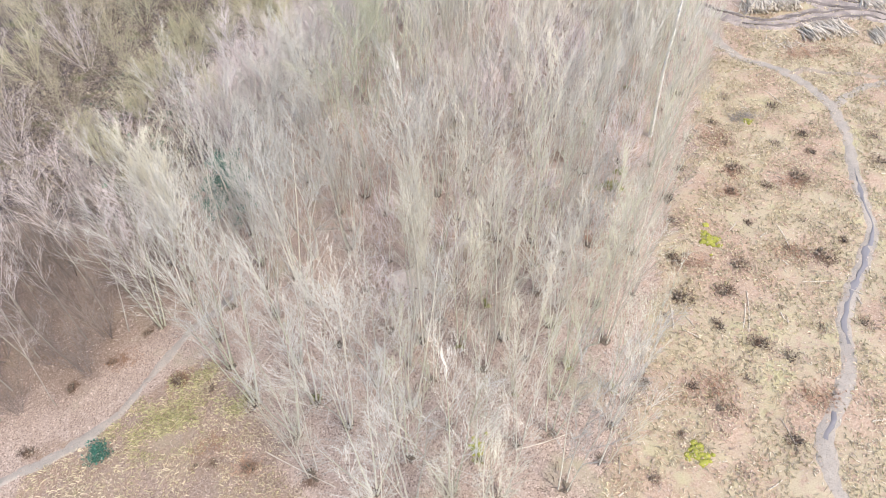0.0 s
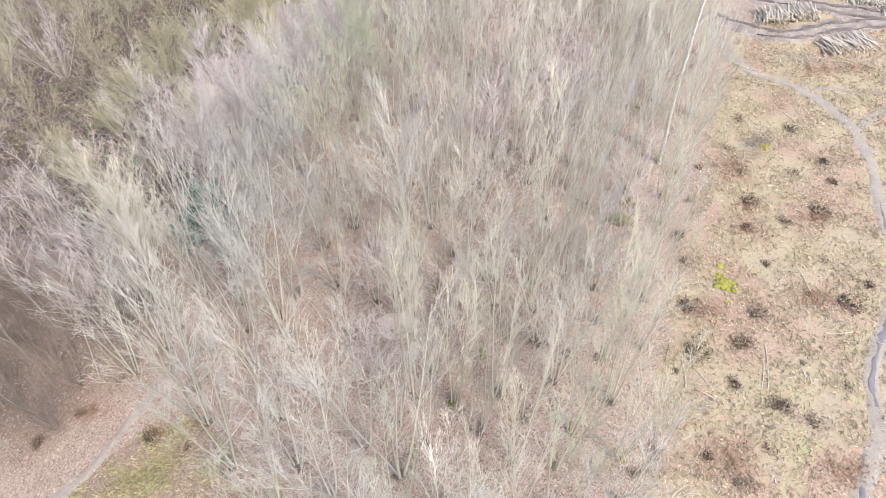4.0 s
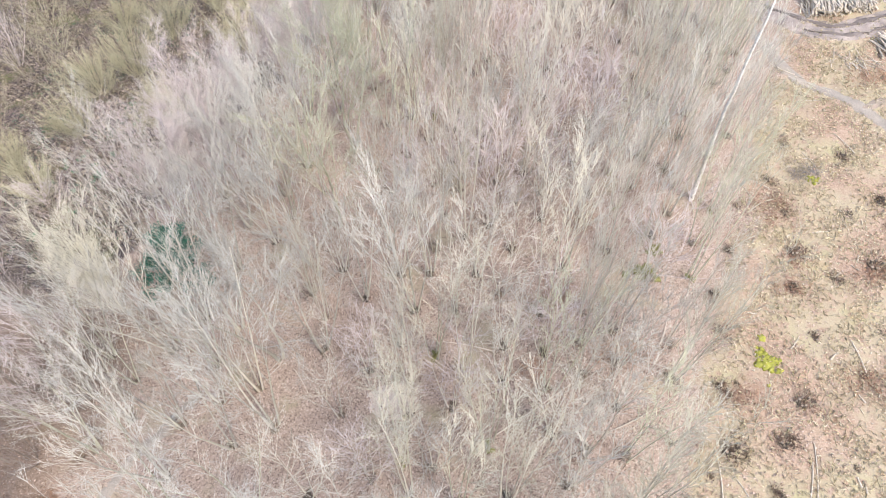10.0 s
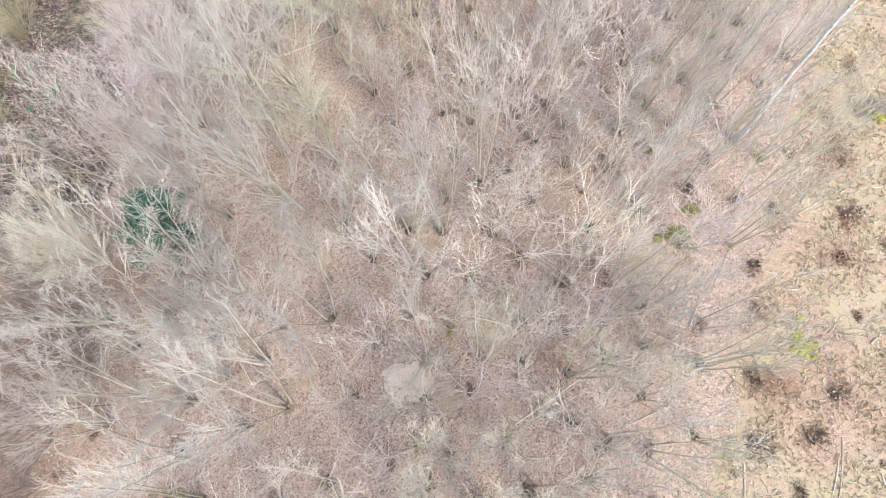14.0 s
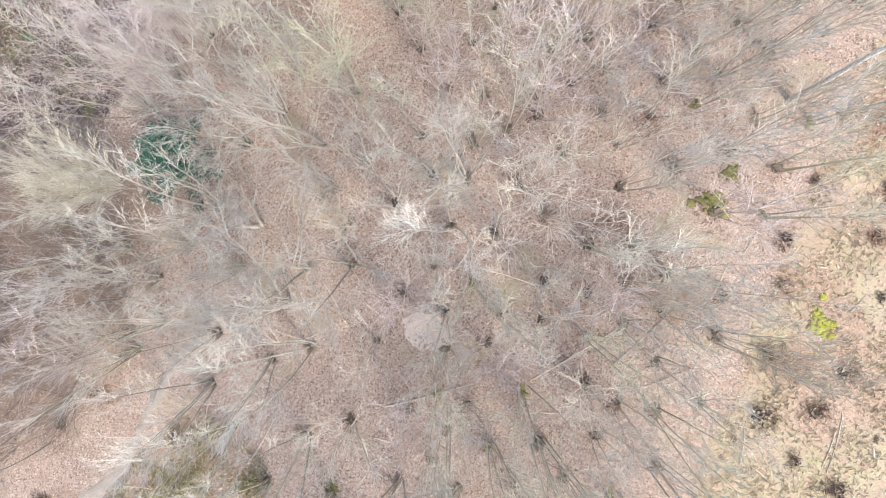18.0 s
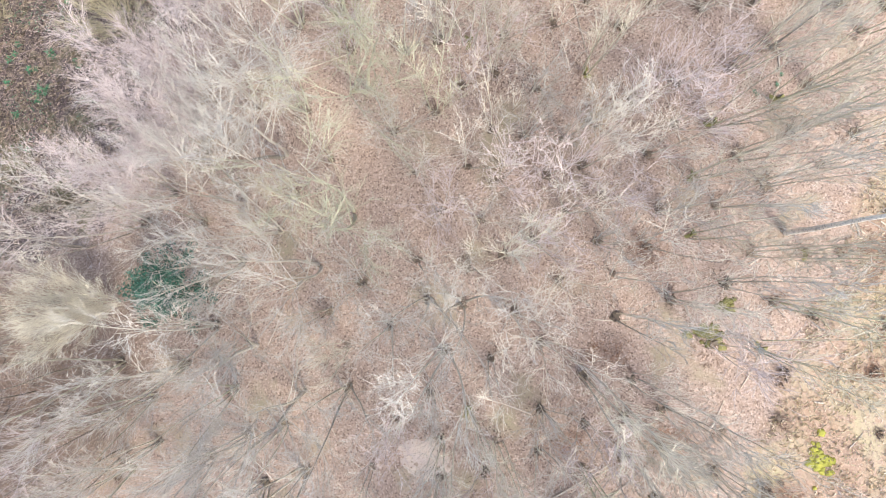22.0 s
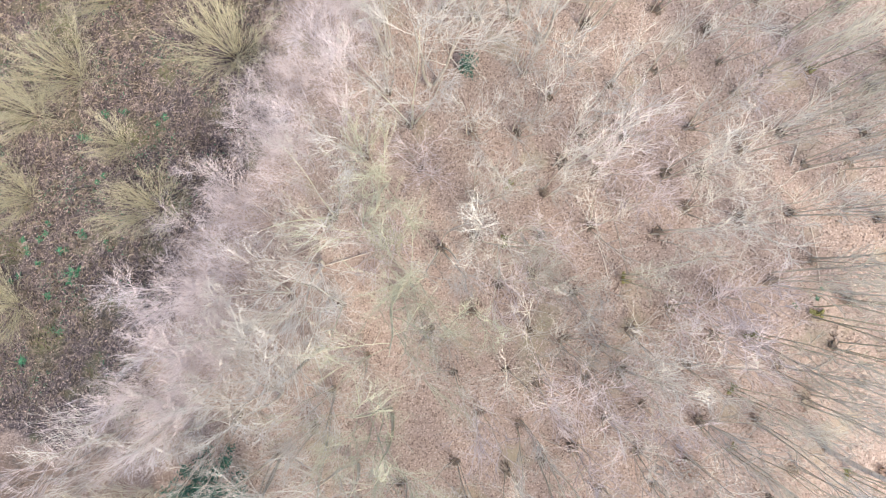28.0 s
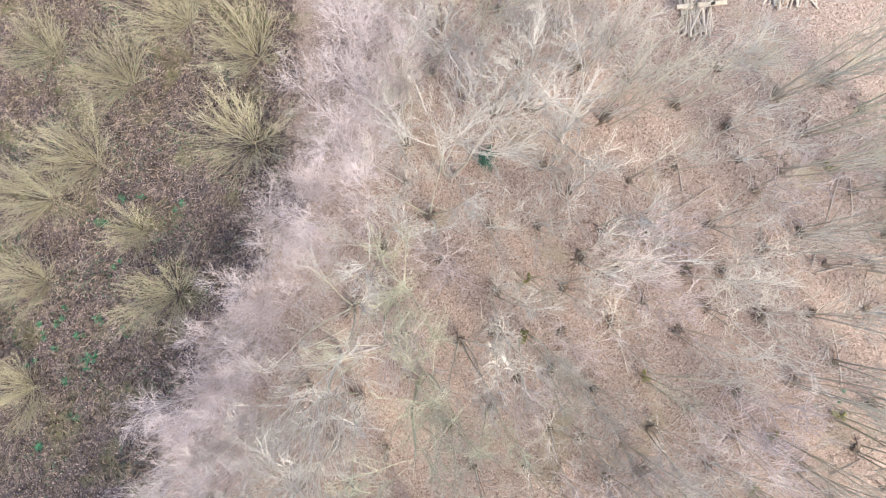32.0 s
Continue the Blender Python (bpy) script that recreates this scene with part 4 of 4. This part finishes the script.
BRACKEN = surface("dead_bracken", (0.31, 0.185, 0.125), (0.40, 0.255, 0.18), (0.20, 0.12, 0.085), 0.6, 6, spread=0.3)
GREY_BRUSH = surface("grey_brush", (0.33, 0.285, 0.265), (0.42, 0.37, 0.345), (0.22, 0.185, 0.175), 0.6, 6, spread=0.3)
RED_LABEL = "flattened bed of red-brown dead bracken in straw-coloured grass"
for i, (x, y, w, d, n) in enumerate(((23.0, -7.2, 1.5, 2.2, 330), (33.2, 3.4, 2.4, 1.3, 380), (36.4, 3.6, 2.2, 1.0, 260), (27.0, -12.6, 1.6, 1.0, 240), (23.0, -11.4, 0.9, 0.9, 130), (22.4, -13.4, 1.2, 0.8, 160),
                                     (18.2, -19.6, 1.8, 1.0, 260), (24.8, -19.0, 2.0, 1.2, 260), (17.2, -28.6, 1.8, 1.6, 260), (22.4, -29.4, 1.6, 1.2, 220), (-11.0, -29.6, 1.8, 1.2, 240), (-8.6, -31.2, 1.2, 1.0, 150),
                                     (-14.0, -24.6, 1.0, 0.9, 140), (-18.8, -22.6, 1.6, 1.0, 200), (9.6, -12.6, 1.6, 1.2, 220), (12.6, -16.8, 1.8, 1.2, 240), (7.6, -17.4, 1.6, 1.0, 200), (11.8, -7.4, 1.4, 1.2, 200))):
    brush_bed(x, y, w, d, 0, BRACKEN, RED_LABEL if x > 16 or y < -21 else "bed of red-brown dead leaves and sticks in the wood", n, 300 + i)
brush_bed(25.6, -5.0, 1.4, 1.0, 0, GREY_BRUSH, "low heap of grey cut brush in the clearing", 280, 330)


# ---- poles and logs ----
def pole(name, length, r, seed, mat=None, parent=None, segs=7):
    rng = random.Random(seed)
    bend, w = rng.uniform(-0.03, 0.03) * length, Wood()
    pts = [Vector((length * (u - 0.5), bend * math.sin(math.pi * u), 0)) for u in (0, 0.25, 0.5, 0.75, 1)]
    w.tube(pts, [r * (1 - 0.35 * u) for u in (0, 0.25, 0.5, 0.75, 1)], segs)
    w.faces.append(tuple(range(segs))[::-1])
    ob = mesh_object(name, w.verts, w.faces, [mat or POLE, CUT_WOOD], parent, smooth=False)
    for f in ob.data.polygons:
        if len(f.vertices) == segs:
            f.material_index = 1
    return ob


def lay(ob, x, y, length, r, turn):
    dx, dy = math.cos(radians(turn)) * length / 2, math.sin(radians(turn)) * length / 2
    a, b = lie(x - dx, y - dy), lie(x + dx, y + dy)
    top = max(lie(x + dx * k, y + dy * k) - (a + (b - a) * (k + 1) / 2) for k in (-0.5, 0, 0.5))
    return pose(x, y, (a + b) / 2 + r * 0.8 + max(0.0, top), 0, -math.degrees(math.atan2(b - a, length)), turn)


POLE_KINDS = []
for i, (ln, r) in enumerate(((1.0, 0.035), (1.9, 0.035), (0.5, 0.05), (3.0, 0.035), (5.0, 0.04))):
    ob = pole("cut_pole", ln, r, 200 + i)
    tagged(ob, "pale cut pole lying on the ground", "log", "cut poles on the ground")
    POLE_KINDS.append([ob, ln, r, False])


def lay_pole(k, x, y, turn):
    ob, ln, r, used = POLE_KINDS[k]
    m = lay(ob, x, y, ln, r, turn)
    if used:
        copy_thing(ob, m)
    else:
        POLE_KINDS[k][3] = True
        ob.matrix_basis = m


for k, x, y, turn in ((1, 13.8, -16.2, -25), (4, 7.6, -19.6, 32), (4, 9.0, -18.9, 30), (2, 12.6, -22.6, -30), (1, 9.9, -10.9, 0), (3, 13.9, -17.3, -28), (1, 16.6, -13.4, 60),
                      (3, 20.4, -23.6, 75), (1, 20.1, -23.9, 70), (2, 22.3, -24.0, 95), (2, 22.5, -24.3, 80), (1, 25.3, -21.5, 0), (3, 19.3, 11.4, 88), (3, 10.8, 13.8, 100), (4, -5.5, -31.6, -30),
                      (2, 26.6, -11.6, 60), (2, 27.2, -12.4, 90), (1, 24.5, -17.6, 95), (2, 23.2, -17.6, 40), (1, 14.9, -15.7, 65)):
    lay_pole(k, x, y, turn)
rng = random.Random(23)
count = 0
while count < 64:
    x, y = rng.uniform(8, 40), rng.uniform(-40, 4)
    if inside(CLEARING, x, y) and (x < 20 or rng.random() < 0.6):
        lay_pole(rng.choice((0, 0, 0, 1, 2, 2, 2)), x, y, rng.uniform(0, 180))
        count += 1
count = 0
while count < 70:
    x, y = rng.uniform(-14, 24), rng.uniform(-34, 20)
    if inside(FOREST, x, y):
        lay_pole(rng.choice((0, 1, 3, 3, 4)), x, y, rng.uniform(0, 180))
        count += 1
LOG_MESHES = []


def log_pile(x, y, along_turn, row, layers, length, seed, label, lay_turn=0):
    """A long heap of cut poles lying across the row."""
    rng = random.Random(seed)
    pile = new("log_pile")
    n = int(row / 0.15)
    for layer in range(layers):
        for i in range(n - layer * 2):
            u = (i - (n - layer * 2 - 1) / 2) * 0.15 + rng.uniform(-0.05, 0.05)
            ln, r = length * rng.uniform(0.8, 1.1), rng.uniform(0.045, 0.075)
            if len(LOG_MESHES) < 10:
                ob = pole("log", ln, r, rng.random(), parent=pile, segs=8)
                LOG_MESHES.append(ob.data)
            else:
                ob = new("log", LOG_MESHES[rng.randrange(10)])
                ob.parent = pile
            gx, gy = x + math.cos(radians(along_turn)) * u, y + math.sin(radians(along_turn)) * u
            z = lie(gx, gy) - lie(x, y) + 0.06 + layer * 0.125 + rng.uniform(-0.02, 0.04)
            ob.matrix_basis = pose(u, rng.uniform(-0.3, 0.3), z, 0, rng.gauss(0, 5), 90 + lay_turn + rng.gauss(0, 14))
    pile.matrix_basis = pose(x, y, lie(x, y), 0, 0, along_turn)
    tagged(pile, label, "log pile", "log piles beside the track")


log_pile(33.4, 11.6, 4, 5.8, 6, 2.1, 1, "long heap of pale cut poles beside a muddy track", -8)
log_pile(36.8, 6.8, 10, 4.8, 5, 2.0, 2, "long heap of pale cut poles across a muddy track", 6)
log_pile(44.0, 11.6, 0, 5.0, 4, 2.4, 3, "heap of pale cut poles at the track's far side")
log_pile(41.8, 13.8, -20, 4.0, 3, 2.4, 4, "heap of darker cut poles beyond the track")
log_pile(42.0, 6.0, 8, 3.6, 4, 2.0, 5, "heap of pale cut poles at the clearing's edge")
log_pile(12.0, 21.9, 4, 1.8, 3, 2.6, 6, "small stack of straight pale poles at the wood's edge")
log_pile(17.0, 23.2, -8, 2.4, 2, 2.2, 7, "low stack of pale poles beside churned mud")
for k, x, y, turn in ((1, 31.6, 5.2, 100), (1, 32.1, 5.4, 70), (3, 32.9, 5.2, 88), (1, 32.4, 5.0, 120), (1, 27.2, 4.7, -50), (1, 27.6, 4.2, -40), (3, 28.6, 3.1, -35), (3, 29.6, 9.6, 20)):
    lay_pole(k, x, y, turn)
for _ in range(16):
    lay_pole(rng.choice((0, 1, 1)), rng.gauss(32.6, 0.9), rng.gauss(5.2, 0.5), rng.gauss(85, 35))
beam = new("timber_beam")
for dx in (-1.05, 0.35, 1.1):
    bm = bmesh.new()
    bmesh.ops.create_cube(bm, size=1)
    bmesh.ops.scale(bm, vec=(0.9, 0.22, 0.16), verts=bm.verts)
    bmesh.ops.bevel(bm, geom=bm.edges[:], offset=0.012, segments=1, affect="EDGES")
    bmesh.ops.translate(bm, vec=(dx * 0.85, 0.02 * dx, 0.0), verts=bm.verts)
    part("billet", bm, CUT_WOOD, beam)
beam.matrix_basis = pose(12.1, 22.4, lie(12.1, 22.4) + 0.76, 0, 0, 4)
tagged(beam, "pale sawn timber lying across a stack of poles", "timber")


# ---- loose cover ----
def scatter(name, label, category, mat, count, region, make, seed):
    rng = random.Random(seed)
    verts, faces, done = [], [], 0
    while done < count:
        x, y = rng.uniform(region[0], region[1]), rng.uniform(region[2], region[3])
        rim = min(x - region[0], region[1] - x, y - region[2], region[3] - y)
        if rim > 5 * rng.random() and make(rng, x, y, verts, faces):
            done += 1
    tagged(mesh_object(name, verts, faces, mat), label, category, kind="stuff")


def fallen_leaf(rng, x, y, verts, faces):
    if inside(SCRUB, x, y) and rng.random() < 0.55 or inside(LEFT_WOOD, x, y) and rng.random() < 0.5:
        return False
    if inside(CLEARING, x, y):
        near = min((x - a) ** 2 + (y - b) ** 2 for a, b in CUT_STOOLS + MORE_STOOLS)
        if near > 2.2 * rng.random() and noise.noise((x * 0.5, y * 0.5, 11)) < 0.15:
            return False
    a, s, k = rng.random() * math.tau, rng.uniform(0.04, 0.085), len(verts)
    dx, dy, z = math.cos(a) * s, math.sin(a) * s, lie(x, y) + 0.02
    t = [rng.uniform(0, 0.05) for _ in range(4)]
    verts += [(x - dx, y - dy, z + t[0]), (x + dy * 0.55, y - dx * 0.55, z + t[1]), (x + dx, y + dy, z + t[2]), (x - dy * 0.55, y + dx * 0.55, z + t[3])]
    faces += [(k, k + 1, k + 2), (k, k + 2, k + 3)]
    return True


def grass_blade(rng, x, y, verts, faces):
    if beside_path(x, y, 0.42) or not (inside(CLEARING, x, y) or inside(GLADE, x, y)) or noise.noise((x * 0.6, y * 0.6, 21)) < rng.uniform(-0.5, 0.25):
        return False
    a, s, k = rng.random() * math.tau, rng.uniform(0.12, 0.30), len(verts)
    dx, dy, z = math.cos(a), math.sin(a), lie(x, y)
    w, h = rng.uniform(0.010, 0.018), rng.uniform(0.06, 0.2)
    verts += [(x - dy * w, y + dx * w, z), (x + dy * w, y - dx * w, z), (x + dx * s * 0.6 + dy * w, y + dy * s * 0.6 - dx * w, z + h), (x + dx * s, y + dy * s, z + h * 0.7)]
    faces += [(k, k + 1, k + 2), (k, k + 2, k + 3)]
    return True


def cane(rng, x, y, verts, faces):
    if not inside(SCRUB, x, y):
        return False
    w = Wood()
    a = rng.random() * math.tau
    q = course(rng, Vector((x, y, lie(x, y))), Vector((math.cos(a), math.sin(a), rng.uniform(0.4, 1.2))), rng.uniform(0.5, 1.4), 2, 0.3, -0.45)
    w.tube(q, [0.016, 0.013, 0], 3)
    k = len(verts)
    verts += w.verts
    faces += [tuple(i + k for i in f) for f in w.faces]
    leaf_quads(rng, q[1], 0.15, 1, 0.05, verts, faces)
    return True


def stick(rng, x, y, verts, faces):
    if inside(SCRUB, x, y):
        return False
    a, s, k = rng.random() * math.tau, rng.uniform(0.15, 0.6), len(verts)
    dx, dy, z = math.cos(a) * s, math.sin(a) * s, lie(x, y) + 0.03
    r = rng.uniform(0.006, 0.014)
    z2 = lie(x + dx, y + dy) + 0.04
    verts += [(x - dy / s * r, y + dx / s * r, z), (x + dy / s * r, y - dx / s * r, z), (x, y, z + r * 1.7), (x + dx, y + dy, z2)]
    faces += [(k, k + 1, k + 3), (k + 1, k + 2, k + 3), (k + 2, k, k + 3)]
    return True


def herb(rng, x, y, verts, faces):
    if noise.noise((x * 0.35, y * 0.35, 41)) < rng.uniform(0.0, 0.3) or not inside(SCRUB, x, y):
        return False
    leaf_quads(rng, Vector((x, y, lie(x, y) + 0.12)), 0.12, 2, 0.05, verts, faces)
    return True


def weed(rng, x, y, verts, faces):
    """A dry stalk, leaning any way."""
    if not inside(SCRUB, x + 1.5 * noise.noise((x * 0.5, y * 0.5, 3)), y + 1.5 * noise.noise((x * 0.5, y * 0.5, 8))) or noise.noise((x * 0.8, y * 0.8, 61)) < rng.uniform(-0.6, 0.3):
        return False
    a, s, k = rng.random() * math.tau, rng.uniform(0.15, 0.5), len(verts)
    dx, dy, z = math.cos(a), math.sin(a), lie(x, y)
    w, h = rng.uniform(0.008, 0.016), rng.uniform(0.05, 0.4)
    verts += [(x - dy * w, y + dx * w, z), (x + dy * w, y - dx * w, z), (x + dx * s * 0.6 + dy * w, y + dy * s * 0.6 - dx * w, z + h), (x + dx * s, y + dy * s, z + h * 0.8)]
    faces += [(k, k + 1, k + 2), (k, k + 2, k + 3)]
    return True


def green_blade(rng, x, y, verts, faces):
    k = ((x + 13.6) / 4.6) ** 2 + ((y + 27.0) / 3.4) ** 2 + 1.6 * noise.noise((x * 0.55, y * 0.55, 71))
    return k < rng.random() and not beside_path(x, y, 0.5) and grass_blade(rng, x, y, verts, faces)


def chip(rng, x, y, verts, faces):
    """A split chip or short end of wood."""
    if not inside(CLEARING, x, y) or noise.noise((x * 0.4, y * 0.4, 51)) < rng.uniform(-0.3, 0.4):
        return False
    a, k = rng.random() * math.tau, len(verts)
    ln, w, h = rng.uniform(0.03, 0.16) ** 1.15, rng.uniform(0.012, 0.03), rng.uniform(0.01, 0.03)
    ca, sa, z = math.cos(a), math.sin(a), lie(x, y)
    for u, v, t in ((-1, -1, -1), (1, -1, -1), (1, 1, -1), (-1, 1, -1), (-1, -1, 1), (1, -1, 1), (1, 0.6, 1), (-1, 0.7, 1)):
        verts.append((x + ca * u * ln - sa * v * w, y + sa * u * ln + ca * v * w, z + 0.04 + t * h))
    faces += [(k + 4, k + 5, k + 6, k + 7), (k, k + 1, k + 5, k + 4), (k + 1, k + 2, k + 6, k + 5), (k + 2, k + 3, k + 7, k + 6), (k + 3, k, k + 4, k + 7)]
    return True


scatter("herbs", "low green leaves among the brambles", "herbs", FERN, 3400, (-36, -12, -6, 30), herb, 35)
scatter("wood_chips", "pale wood chips and short ends in the felled clearing", "wood chips", CUT_WOOD, 1900, (8, 44, -42, 12), chip, 36)
scatter("leaf_litter", "loose brown and pale fallen leaves on the woodland floor", "leaves", LEAF, 66000, (-31, 40, -41, 28), fallen_leaf, 31)
scatter("dead_grass", "matted straw-coloured dead grass of the clearing", "grass", STRAW, 60000, (-28, 46, -42, 16), grass_blade, 32)
scatter("green_grass", "greenish grass patch in the small glade", "grass", GREEN_GRASS, 3200, (-24, -4, -36, -18), green_blade, 37)
scatter("dry_weeds", "dry brown weed stalks and dead grass in the scrub", "weeds", WEEDS, 34000, (-46, -6, -8, 40), weed, 38)
scatter("brambles", "tangled dark brown leafless bramble canes", "brambles", BRAMBLE, 15000, (-48, -4, -6, 42), cane, 33)
scatter("brash", "thin broken sticks strewn over the ground", "sticks", POLE, 9000, (-28, 44, -41, 26), stick, 34)
